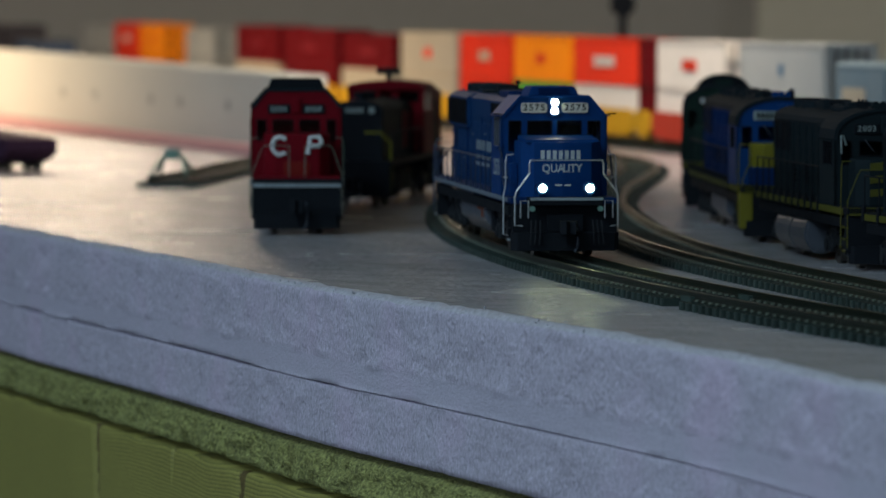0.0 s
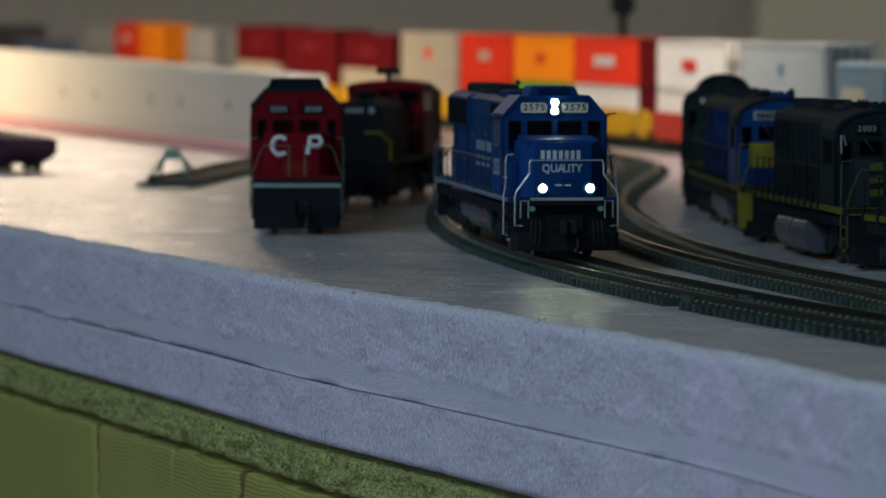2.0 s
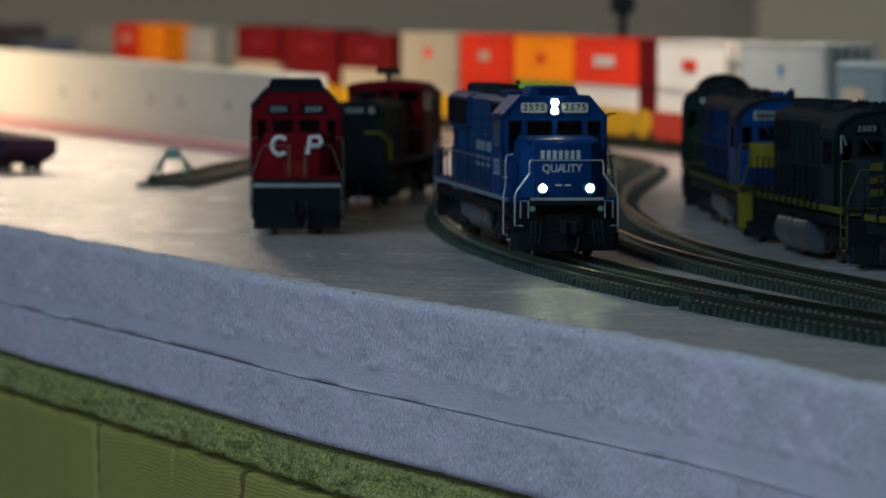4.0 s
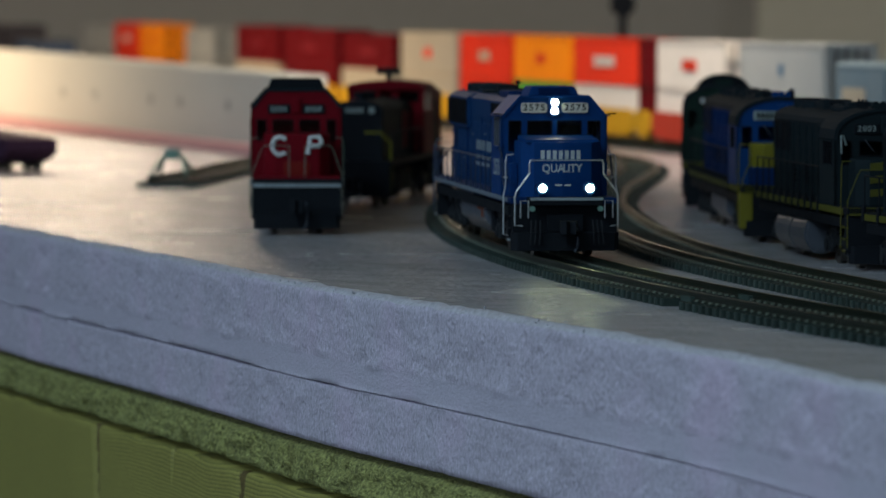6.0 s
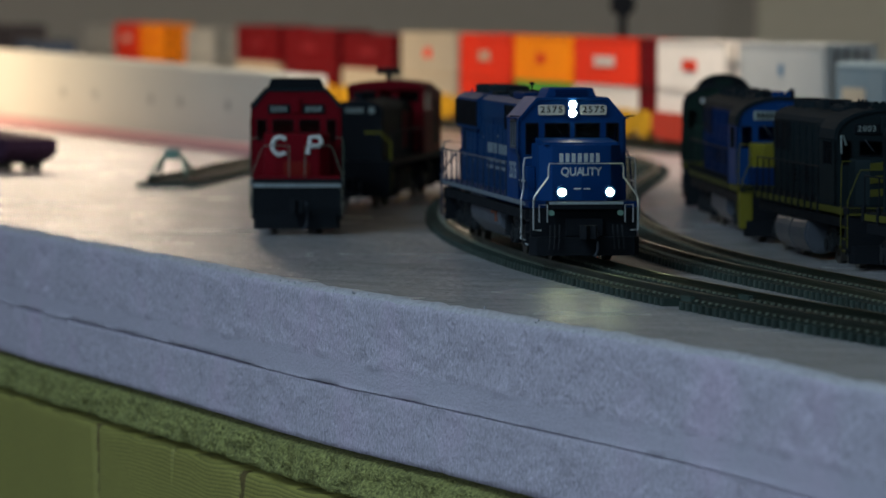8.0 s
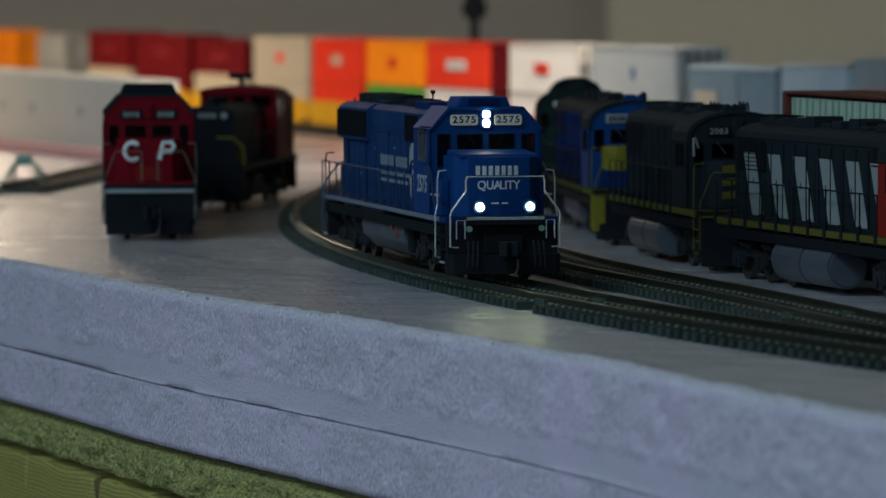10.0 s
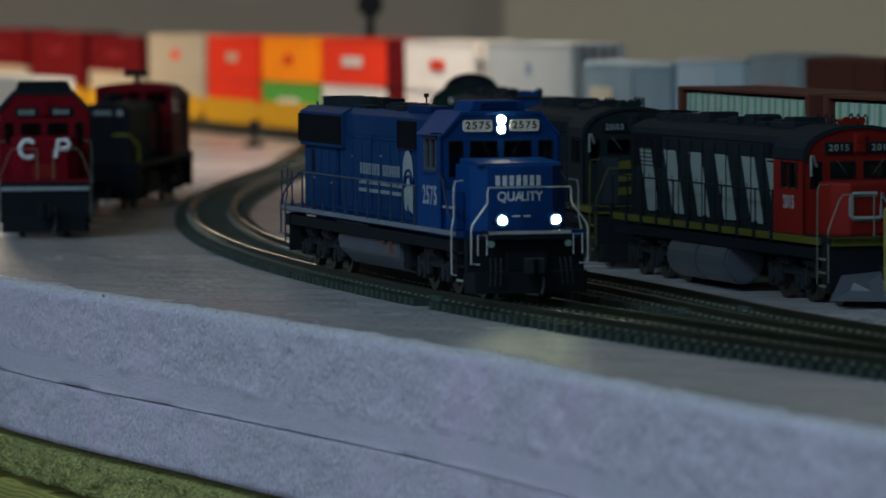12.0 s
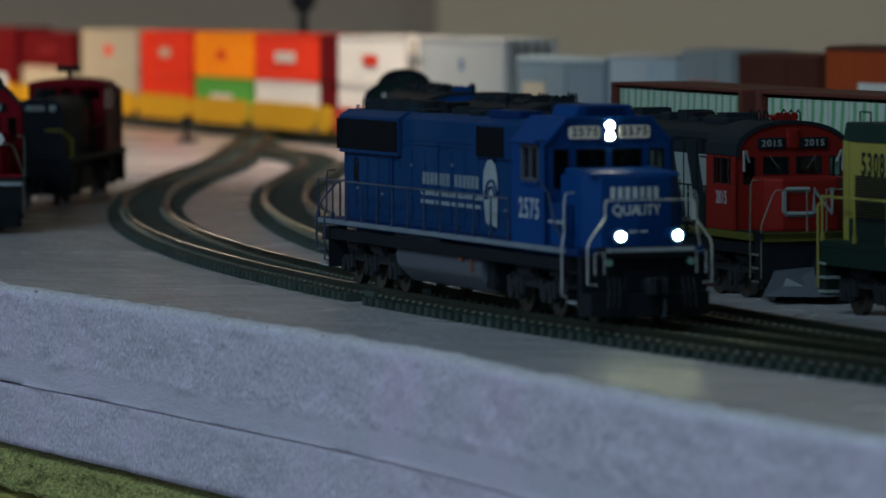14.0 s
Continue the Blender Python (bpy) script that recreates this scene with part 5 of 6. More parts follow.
LOCO_2015 = diesel("dark grey diesel locomotive with pale diagonal stripes and red cab", CHARCOAL, RED_CN, RED_CN, DARK_ROOF, SILL_YELLOW, CREAM_RAIL, number="2015", number_m=GREY_STRIPE,
                   stripes=(GREY_STRIPE, (-92, -67, -42, -17, 8, 30)), plough=TANK)
park(LOCO_2015, LINE_C, 1462, 78, 1.07)
digit_row("2015", 5.0, STRIPE, LOCO_2015, on_right(78 - 12.5, -17.46, 27.5), squeeze=0.8)
bm = bmesh.new()
tube(bm, [(93.2, -0.4, 30.4), (93.2, -7.4, 30.4), (93.2, -8.2, 29.6), (93.2, -8.2, 24.6), (93.2, -7.4, 23.8), (93.2, 0.4, 23.8), (93.2, 1.0, 24.4), (93.2, 1.0, 30.4), (93.2, 6.4, 24.0), (93.2, 6.4, 30.8)], 0.75, 4)
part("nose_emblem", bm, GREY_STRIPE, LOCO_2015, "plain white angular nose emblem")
for ob, y in ((LOCO_2003, 1), (LOCO_2015, 1)):
    for sy in (-1, 1):
        bm = bmesh.new()
        tube(bm, [(78.6, sy * 13.5, 37.5), (79.4, sy * 14.8, 40.5), (79.4, sy * 15.4, 40.5), (79, sy * 15.2, 35)], 0.4)
        part("mirror_bracket", bm, GREY_STRIPE, ob)
for k in range(3):
    bm = bmesh.new()
    prism(bm, [(-8.4, 24.2 - k * 4 + 6), (-8.4, 26.4 - k * 4 + 6), (8.4, 31.0 - k * 4 + 2.4 + 0.4), (8.4, 28.8 - k * 4 + 2.4 + 0.4)], 92.9, 93.2, "x")
    part("nose_stripe", bm, SILL_YELLOW, LOCO_2003, "faded yellow slanted nose stripe")


def yellow_hood_unit():
    L = thing("locomotive", "yellow and green diesel locomotive with number 5308 on its hood", "locomotive", "parked locomotives")
    hw = 11.6
    part("walkway", boxes((-100, 107, -17.2, 17.2, 17.2, 19.2, 0.3)), DARK_GREEN, L)
    bm = bmesh.new()
    prism(bm, [(-hw, 19), (-hw, 44.6), (hw, 44.6), (hw, 19)], -95, 60, "x", 0.3)
    part("long_hood", bm, PALE_YELLOW, L)
    bm = bmesh.new()
    prism(bm, [(-hw - 0.5, 44.4), (-hw + 0.6, 49.4), (hw - 0.6, 49.4), (hw + 0.5, 44.4)], -96, 62, "x", 0.5)
    part("hood_roof", bm, DARK_GREEN, L)
    part("lower_hood", boxes((-94, 60, -hw - 0.3, hw + 0.3, 19, 25, 0.2)), DARK_GREEN, L)
    part("end_post", boxes((-95.6, -92, -hw - 0.4, hw + 0.4, 19, 44.8, 0.2)), PALE_YELLOW, L)
    for sy in (-1, 1):
        for k in range(17):
            part("louvre", boxes((-88, -50, sy * (hw + 0.05), sy * (hw + 0.5), 24.4 + k * 0.7, 24.75 + k * 0.7)), BLACK, L)
        part("side_sill", boxes((-98, 100, sy * 15, sy * 17.4, 12.8, 17.2, 0.3)), DARK_GREEN, L)
        handrail_run(L, -98, 70, sy * 17.2, 19, 30.4, 9, PALE_YELLOW, 0.34)
        bm = bmesh.new()
        tube(bm, [(-97, sy * 14.5, 30.4), (-99, sy * 15.5, 30.2), (-100.5, sy * 17.4, 28), (-100.5, sy * 17.4, 7)], 0.38)
        part("grab_rail", bm, PALE_YELLOW, L)
        for z in (6.0, 9.6, 13.2):
            part("step_edge", boxes((-100, -95, sy * 13, sy * 17.6, z - 0.3, z + 0.3)), GREY_STRIPE, L)
        digit_row("5308", 8.2, BLACK, L, on_right(-77, -hw - 0.08, 38.6) if sy < 0 else on_right(-77, -hw - 0.08, 38.6) @ pose(0, 0, 0, 0, 180, 0) @ mm(0, 0, 2 * hw + 0.16), squeeze=0.8)
    part("exhaust_outlet", boxes((-80, -70, -3, 3, 49, 52.5, 0.6)), DARK_GREEN, L)
    bm = bmesh.new()
    tube(bm, [(-93, -8, 49), (-93, -8, 52), (-86, -8, 52), (-86, -8, 49)], 0.25)
    part("roof_grab_iron", bm, DARK_GREEN, L)
    part("cab", boxes((60, 85, -17.4, 17.4, 19, 51, 1.5)), PALE_YELLOW, L)
    part("nose", boxes((85, 105, -12, 12, 19, 37, 1.5)), PALE_YELLOW, L)
    part("pilot_plate", boxes((-102, -98, -16.5, 16.5, 5, 17.4, 0.5)), DARK_GREEN, L)
    part("fuel_tank", boxes((-28, 28, -15, 15, 4.2, 13, 1.5)), TANK, L)
    coupler(L, -100, 10.0, -1)
    for x in (-68, 68):
        truck(L, x)
    return L


LOCO_5308 = yellow_hood_unit()
_m, _a = LINE_C.body(LINE_C.s_at(1440) + 143)
LOCO_5308.matrix_basis = mm(_m[0], _m[1], 0, 0, 0, math.degrees(_a)) @ Matrix.Diagonal((1, 1, 1.08, 1))

# red locomotive on the short siding
LOCO_RED = diesel("dark red diesel locomotive with plain white nose emblems", RED, RED, RED, DARK_ROOF, STRIPE, CREAM_RAIL, roof="angled", nose_h=34.4, nose_len=22.0, number_m=GREY_STRIPE, cap=(52, 74, -10, 10, 47.5, 53.0), deck=(16.4, 17.9), rail_r=0.2)
park(LOCO_RED, LINE_CP, 1942, 78, 1.11)
part("nose_skirt", boxes((98.5, 105.4, -16.4, 16.4, 18.4, 20.0, 0.4)), RED, LOCO_RED)
part("nose_door", boxes((99.9, 100.4, -5.0, 5.0, 20.2, 25.0, 0.3)), RED_CN, LOCO_RED)
bm = bmesh.new()
tube(bm, [(100.2, -6.4 + 2.9 * math.cos(t), 30.4 + 3.0 * math.sin(t)) for t in np.linspace(0.75, 5.5, 20)], 0.85, 6)
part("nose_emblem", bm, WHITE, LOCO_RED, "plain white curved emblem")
bm = bmesh.new()
tube(bm, [(100.2, 4.0, 27.4), (100.2, 5.2, 33.4), (100.2, 8.6, 33.4), (100.2, 9.4, 31.9), (100.2, 8.4, 30.4), (100.2, 5.0, 30.4)], 0.85, 6)
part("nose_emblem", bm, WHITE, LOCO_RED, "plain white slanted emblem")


def switcher():
    L = thing("locomotive", "black and red end-cab switcher locomotive parked on the foam table", "locomotive", "parked locomotives")
    part("walkway", boxes((-104, 72, -17, 17, 16.5, 19, 0.4)), BLACK, L)
    bm = bmesh.new()
    prism(bm, [(-11.5, 19)] + arc(11.5, 38.5, 42.5, 8) + [(11.5, 19)], -30, 62, "x", 0.4)
    part("hood", bm, BLACK, L, "black low hood")
    bm = bmesh.new()
    for k in range(8):
        box(bm, 62, 62.5, -8, 8, 21 + 2 * k, 21.8 + 2 * k)
    part("radiator_grille", bm, GRILLE, L)
    part("number_board", boxes((62, 63, -9, 9, 37.0, 40.2, 0.4)), BLACK, L)
    part("digit_bars", boxes(*[(62.9, 63.1, -4 + 2 * i, -2.7 + 2 * i, 37.7, 39.5) for i in range(4)]), GREY_STRIPE, L)
    for sy in (-1, 1):
        bm = bmesh.new()
        cyl(bm, 1.3, 62.8, 63.6, "x", (sy * 7.2, 38.6), 14)
        part("marker_lamp", bm, GREY_STRIPE, L)
    # cab with windows above the hood
    cw = 17.2
    for sy in (-1, 1):
        y0, y1 = sy * (cw - 0.9), sy * cw
        part("cab_side", boxes((-62, -30, y0, y1, 19, 36.5), (-62, -30, y0, y1, 44.5, 46), (-62, -57, y0, y1, 36.5, 44.5), (-48, -44, y0, y1, 36.5, 44.5), (-35, -30, y0, y1, 36.5, 44.5)), RED, L)
        for a, b in ((-57, -48), (-44, -35)):
            pane("side_window", L, [(a, 36.5), (b, 36.5), (b, 44.5), (a, 44.5)], sy * (cw - 0.7), sy * (cw - 0.5), "y")
    for x in (-62, -31):
        part("cab_end", boxes((x, x + 1, -cw, cw, 19, 40), (x, x + 1, -cw, cw, 44.5, 46), (x, x + 1, -cw, -15, 40, 44.5), (x, x + 1, -5.5, -3, 40, 44.5), (x, x + 1, 3, 5.5, 40, 44.5), (x, x + 1, 15, cw, 40, 44.5)), RED, L)
        for a, b in ((-15, -5.5), (5.5, 15)):
            pane("end_window", L, [(a, 40), (b, 40), (b, 44.5), (a, 44.5)], x + 0.4, x + 0.6, "x")
    bm = bmesh.new()
    prism(bm, arc(cw + 0.8, 45.6, 49.0, 10), -64, -28, "x", 0.2)
    part("cab_roof", bm, RED, L, "rounded red cab roof")
    bm = bmesh.new()
    cyl(bm, 1.2, 48.5, 53.0, "z", (-40, 0), 12)
    for y in (-3.5, 0, 3.5):
        cyl(bm, 1.5, -44, -34, "x", (y, 52.9), 12)
    part("horn", bm, BLACK, L)
    for x in (20, 45):
        bm = bmesh.new()
        cyl(bm, 2.6, 42, 45.5, "z", (x, 0), 16, 3.0)
        part("exhaust_outlet", bm, BLACK, L)
    for sy in (-1, 1):
        handrail_run(L, -26, 66, sy * 16.6, 19, 30, 7, BLACK, 0.34)
        bm = bmesh.new()
        tube(bm, [(70, sy * 5, 30), (70, sy * 12, 30), (70, sy * 16.5, 26), (70, sy * 16.5, 6)], 0.42)
        part("end_handrail", bm, DULL_YELLOW, L)
        part("red_panel", boxes((-20, 0, sy * 11.4, sy * 11.8, 22, 37, 0.1)), RED, L)
    part("pilot_plate", boxes((69, 72, -16.5, 16.5, 4.5, 17, 0.4)), BLACK, L)
    part("rear_pilot_plate", boxes((-104, -101, -16.5, 16.5, 4.5, 17, 0.4)), BLACK, L)
    bm = bmesh.new()
    prism(bm, [(-15.8, 19)] + arc(15.8, 43.0, 46.5, 8) + [(15.8, 19)], -100, -62.3, "x", 0.4)
    rear = part("rear_hood", bm, RED, L, "dull red rear hood")
    for sy in (-1, 1):
        for a in (-96, -84, -73):
            part("hood_door", boxes((a, a + 8.5, sy * 15.7, sy * 16.1, 22, 40, 0.1)), BLACK if a == -84 else RED, rear)
    part("fuel_tank", boxes((-18, 18, -13, 13, 4.5, 14, 1.0)), BLACK, L)
    coupler(L, 70, 10.0, 1)
    for x in (-72, 45):
        truck(L, x, (-14, 14))
    return L


SWITCHER = switcher()
_m, _a = LINE_SW.body(LINE_SW.s_at(2160) - 72, 45)
SWITCHER.matrix_basis = mm(_m[0], _m[1], 0, 0, 0, math.degrees(_a)) @ Matrix.Diagonal((1, 1, 1.08, 1))

# ---------------------------------------------------------------- container train, flatcars and the far scenery
def paint(name, c):
    return mat(name, c, 0.65, 0, 0.10, 40.0, 0.08, 1500.0, spec=0.06)


C_RED = paint("container_red", (0.75, 0.045, 0.018))
C_DARKRED = paint("container_crimson", (0.115, 0.0035, 0.007))
C_CRIMSON = paint("container_mark_crimson", (0.17, 0.012, 0.018))
C_ORANGE = paint("container_orange", (0.95, 0.28, 0.01))
C_WHITE = paint("container_white", (0.70, 0.67, 0.63))
C_PALE = paint("container_pale_grey", (0.36, 0.39, 0.40))
C_BEIGE = paint("container_beige", (0.44, 0.40, 0.32))
C_GREY = paint("container_grey", (0.30, 0.32, 0.32))
C_BLUEGREY = paint("container_blue_grey", (0.18, 0.25, 0.30))
C_BLUE = paint("container_blue", (0.06, 0.16, 0.28))
C_GREEN = paint("container_green", (0.10, 0.36, 0.06))
C_BROWN = paint("container_brown", (0.10, 0.03, 0.02))
C_DARK = paint("container_dark", (0.04, 0.04, 0.05))
WELL_YELLOW = paint("well_car_yellow", (0.56, 0.32, 0.02))
WELL_RED = paint("well_car_red", (0.45, 0.05, 0.03))


def container(label, m, length, z, h, at_pose, mark=None, w=28.0):
    """A ribbed container with corner posts, roof and door bars."""
    C = thing("container", label, "container", "shipping containers")
    bm = bmesh.new()
    outline, k = [], int((length - 6) / 4)
    for i in range(k):
        x = -length / 2 + 3 + i * 4
        outline += [(x, w / 2 - 0.9), (x + 0.6, w / 2 - 0.2), (x + 2.4, w / 2 - 0.2), (x + 3.0, w / 2 - 0.9)]
    prism(bm, outline + [(x, -y) for x, y in outline[::-1]], 0.4, h - 0.5, "z")
    part("shell", bm, m, C)
    bm = boxes()
    for x in (-length / 2, length / 2 - 2.2):
        for y in (-w / 2, w / 2 - 2.2):
            box(bm, x, x + 2.2, y, y + 2.2, 0, h)
    for zz in (0, h - 2.0):
        for y in (-w / 2, w / 2 - 1.4):
            box(bm, -length / 2, length / 2, y, y + 1.4, zz, zz + 2.0)
        for x in (-length / 2, length / 2 - 1.4):
            box(bm, x, x + 1.4, -w / 2, w / 2, zz, zz + 2.0)
    part("corner_frame", bm, m, C)
    bm = boxes()
    for y in (-8, -3, 3, 8):
        cyl(bm, 0.5, 1.5, h - 1.5, "z", (length / 2 + 0.3, y), 8)
    part("door_bar", bm, GRILLE, C)
    if mark:
        for sy in (-1, 1):
            part("marking", boxes((-mark[1] / 2, mark[1] / 2, sy * (w / 2), sy * (w / 2 + 0.25), h * 0.40, h * 0.62, 0.1)), mark[0], C, "plain painted marking")
    C.matrix_basis = at_pose @ mm(0, 0, z)
    return C


def well_car(material, length, at_pose):
    W = thing("well_car", "low well car carrying stacked containers", "freight car", "well cars")
    rib = None
    for sy in (-1, 1):
        bm = bmesh.new()
        prism(bm, [(-length / 2, 8), (-length / 2, 15), (-length / 2 + 8, 19), (length / 2 - 8, 19), (length / 2, 15), (length / 2, 8), (length / 2 - 14, 3), (-length / 2 + 14, 3)], sy * 14.8, sy * 16.4, "y", 0.3)
        part("side_sill", bm, material, W)
        for k in range(9):
            m = mm(-length / 2 + 14 + k * (length - 28) / 8, sy * 16.7, 0)
            if rib is None:
                rib = part("rib", boxes((-0.7, 0.7, -0.5, 0.5, 3.5, 18.6)), material, W, at=m)
            else:
                again(rib, m, W)
    part("well_floor", boxes((-length / 2 + 10, length / 2 - 10, -15, 15, 3, 4.6)), material, W)
    for x in (-length / 2 - 4, length / 2 - 6):
        part("end_platform", boxes((x, x + 10, -13, 13, 9, 15)), material, W)
    first = None
    for x in (-length / 2 - 1, length / 2 + 1):
        t = part("truck", boxes((-9, 9, -11, 11, 4, 8, 0.6)), TRUCK, W, at=mm(x, 0, 0))
        for a in (-6, 6):
            for sy in (-1, 1):
                if first is None:
                    first = part("wheel", wheel_bm(4.8), WHEEL, t, at=mm(a, sy * 8.6, 4.8))
                else:
                    again(first, mm(a, sy * 8.6, 4.8), t)
    W.matrix_basis = at_pose @ mm(0, 0, 0)
    return W


# (distance along the far track at the car's far end, length, top paint, height of top, marking, bottom paint, well)
BY_Y = [
    # y of the far end, y of the near end, upper colour, lower colour, words, marking
    (5175, 4988, C_GREY, C_GREY, "weathered grey container stacked on a well car", None, WELL_YELLOW, 27),
    (4968, 4830, C_RED, C_RED, "bright red container stacked on a well car", (C_WHITE, 40), WELL_YELLOW, 29.6),
    (4815, 4680, C_ORANGE, C_ORANGE, "orange container stacked on a well car", (C_RED, 20), WELL_YELLOW, 29.6),
    (4560, 4420, C_GREY, C_GREY, "greenish grey container stacked on a well car", None, WELL_YELLOW, 27),
    (4310, 4120, C_DARKRED, C_BEIGE, "crimson container stacked on a well car", (C_CRIMSON, 50), WELL_YELLOW, 31),
    (4100, 3880, C_DARKRED, C_DARKRED, "crimson container with a pale emblem on a well car", (C_CRIMSON, 60), WELL_YELLOW, 29.6),
    (3862, 3672, C_DARKRED, C_BEIGE, "deep red container stacked over a beige one", (C_CRIMSON, 60), WELL_YELLOW, 27),
    (3650, 3468, C_BEIGE, C_BEIGE, "beige container with a faded orange marking", (C_RED, 24), WELL_YELLOW, 29.6),
    (3458, 3312, C_RED, C_RED, "bright red container with a pale marking", (C_BEIGE, 30), WELL_YELLOW, 29.6),
    (3302, 3164, C_ORANGE, C_GREEN, "bright orange container stacked over a green one", (C_RED, 22), WELL_YELLOW, 29.6),
    (3152, 3012, C_RED, C_WHITE, "orange-red container stacked over a white one", (C_WHITE, 46), WELL_YELLOW, 29.6),
    # added dark block: the shaded end of the orange-red container beside it
    (3008, 2974, C_DARKRED, C_DARKRED, "short dark red block in place of a shaded container end", None, WELL_YELLOW, 29.6),
    (2966, 2812, C_WHITE, C_WHITE, "white container with a red emblem on a red well car", (C_RED, 34), WELL_RED, 29.6),
    (2782, 2612, C_PALE, C_GREEN, "pale grey-white container stacked over a green one", (C_BLUE, 8), WELL_YELLOW, 29.6),
]
for y0, y1, up, lo, words, mark, well, h in BY_Y:
    a, b = LINE_T.s_at(y0), LINE_T.s_at(y1)
    (mx, my), ang = LINE_T.body((a + b) / 2, (b - a) / 2)
    base = mm(mx, my, RAIL_TOP, 0, 0, math.degrees(ang))
    n = b - a - 4
    well_car(well, b - a + 4, base)
    container(words.replace("stacked on", "lowest on"), lo, n, 5.0, 27.5, base, (C_WHITE, n * 0.4) if lo is C_GREEN else None)
    container(words, up, n, 32.0, h - 0.6, base, mark)


def box_car(label, body_m, y0, y1, h, roof_m, line, mark=None):
    W = thing("box_car", label, "freight car", "parked freight cars")
    a, b = line.s_at(y0), line.s_at(y1)
    (mx, my), ang = line.body((a + b) / 2, (b - a) / 2)
    n = b - a - 6
    bm = bmesh.new()
    outline = []
    for i in range(int(n / 8)):
        x = -n / 2 + i * 8
        outline += [(x, 15.5), (x + 5.4, 15.5), (x + 5.8, 16.1), (x + 7.2, 16.1)]
    outline.append((n / 2, 15.5))
    prism(bm, outline + [(x, -y) for x, y in outline[::-1]], 12, h - 2, "z")
    part("body", bm, body_m, W)
    bm = bmesh.new()
    prism(bm, [(-16.2, h - 2.4), (-14, h - 0.6), (0, h), (14, h - 0.6), (16.2, h - 2.4)], -n / 2 - 0.6, n / 2 + 0.6, "x")
    part("roof", bm, roof_m, W)
    part("door", boxes((-14, 14, -16.6, 16.6, 13, h - 4, 0.2)), body_m, W)
    part("underframe", boxes((-n / 2, n / 2, -10, 10, 9, 12)), BLACK, W)
    if mark:
        for sy in (-1, 1):
            part("marking", boxes((mark[1], mark[2], sy * 16.5, sy * 16.8, h * 0.45, h * 0.75)), mark[0], W, "plain painted marking")
    for x in (-n / 2 + 16, n / 2 - 16):
        t = part("truck", boxes((-9, 9, -11, 11, 4, 9, 0.6)), TRUCK, W, at=mm(x, 0, 0))
        for q in (-6, 6):
            for sy in (-1, 1):
                part("wheel", wheel_bm(4.8), WHEEL, t, at=mm(q, sy * 8.6, 4.8))
    W.matrix_basis = mm(mx, my, RAIL_TOP, 0, 0, math.degrees(ang))
    return W


box_car("blue-grey ribbed box car with an orange end post", C_BLUEGREY, 2592, 2440, 53, C_BLUEGREY, LINE_T, (C_BEIGE, -60, -20))
box_car("pale blue box car with a dark marking", paint("pale_blue_paint", (0.40, 0.47, 0.52)), 2435, 2330, 56, C_GREY, LINE_T, (C_BLUE, -10, 30))
box_car("pale grey box car with a red marking", C_GREY, 2326, 2252, 59, C_GREY, LINE_T, (C_RED, -20, 20))
box_car("dark brown box car", C_BROWN, 2248, 2143, 58, C_BROWN, LINE_T)
box_car("orange-red box car with a white marking", paint("orange_red_car", (0.42, 0.07, 0.02)), 2139, 2010, 62, C_BROWN, LINE_T, (C_WHITE, -22, 22))
box_car("dark blue box car", C_BLUE, 2000, 1880, 54, C_DARK, LINE_T)


LINE_END = Line([(4500, -335), (4700, -380), (5000, -448), (5320, -520)])
track(LINE_END, "far end track under dark box cars", 0, LINE_END.s[-1] - 3, pitch=9.0)
box_car("dark grey box car at the far end", C_DARK, 4960, 4720, 61, C_DARK, LINE_END)
box_car("dark blue box car at the far end", paint("dull_blue", (0.05, 0.08, 0.14)), 4700, 4545, 48, C_DARK, LINE_END)


# bulkhead flatcars with wrapped lumber
def lumber_mat():
    m = paint("wrapped_lumber", (0.40, 0.46, 0.40))
    nt = m.node_tree
    n, l = nt.nodes, nt.links
    b = n["Principled BSDF"]
    src = b.inputs["Base Color"].links[0].from_socket
    tc = n.new("ShaderNodeTexCoord")
    w = n.new("ShaderNodeTexWave")
    w.wave_type, w.bands_direction = "BANDS", "X"
    w.inputs["Scale"].default_value, w.inputs["Distortion"].default_value = 40.0, 4.0
    l.new(tc.outputs["Object"], w.inputs["Vector"])
    st = n.new("ShaderNodeMapRange")
    st.inputs[1].default_value, st.inputs[2].default_value = 0.62, 0.72
    l.new(w.outputs["Fac"], st.inputs[0])
    mx = n.new("ShaderNodeMix")
    mx.data_type = "RGBA"
    l.new(st.outputs[0], mx.inputs[0])
    l.new(src, mx.inputs[6])
    mx.inputs[7].default_value = (0.14, 0.32, 0.18, 1)
    l.new(mx.outputs[2], b.inputs["Base Color"])
    return m


LUMBER = lumber_mat()
RUST = paint("flatcar_brown", (0.11, 0.035, 0.025))


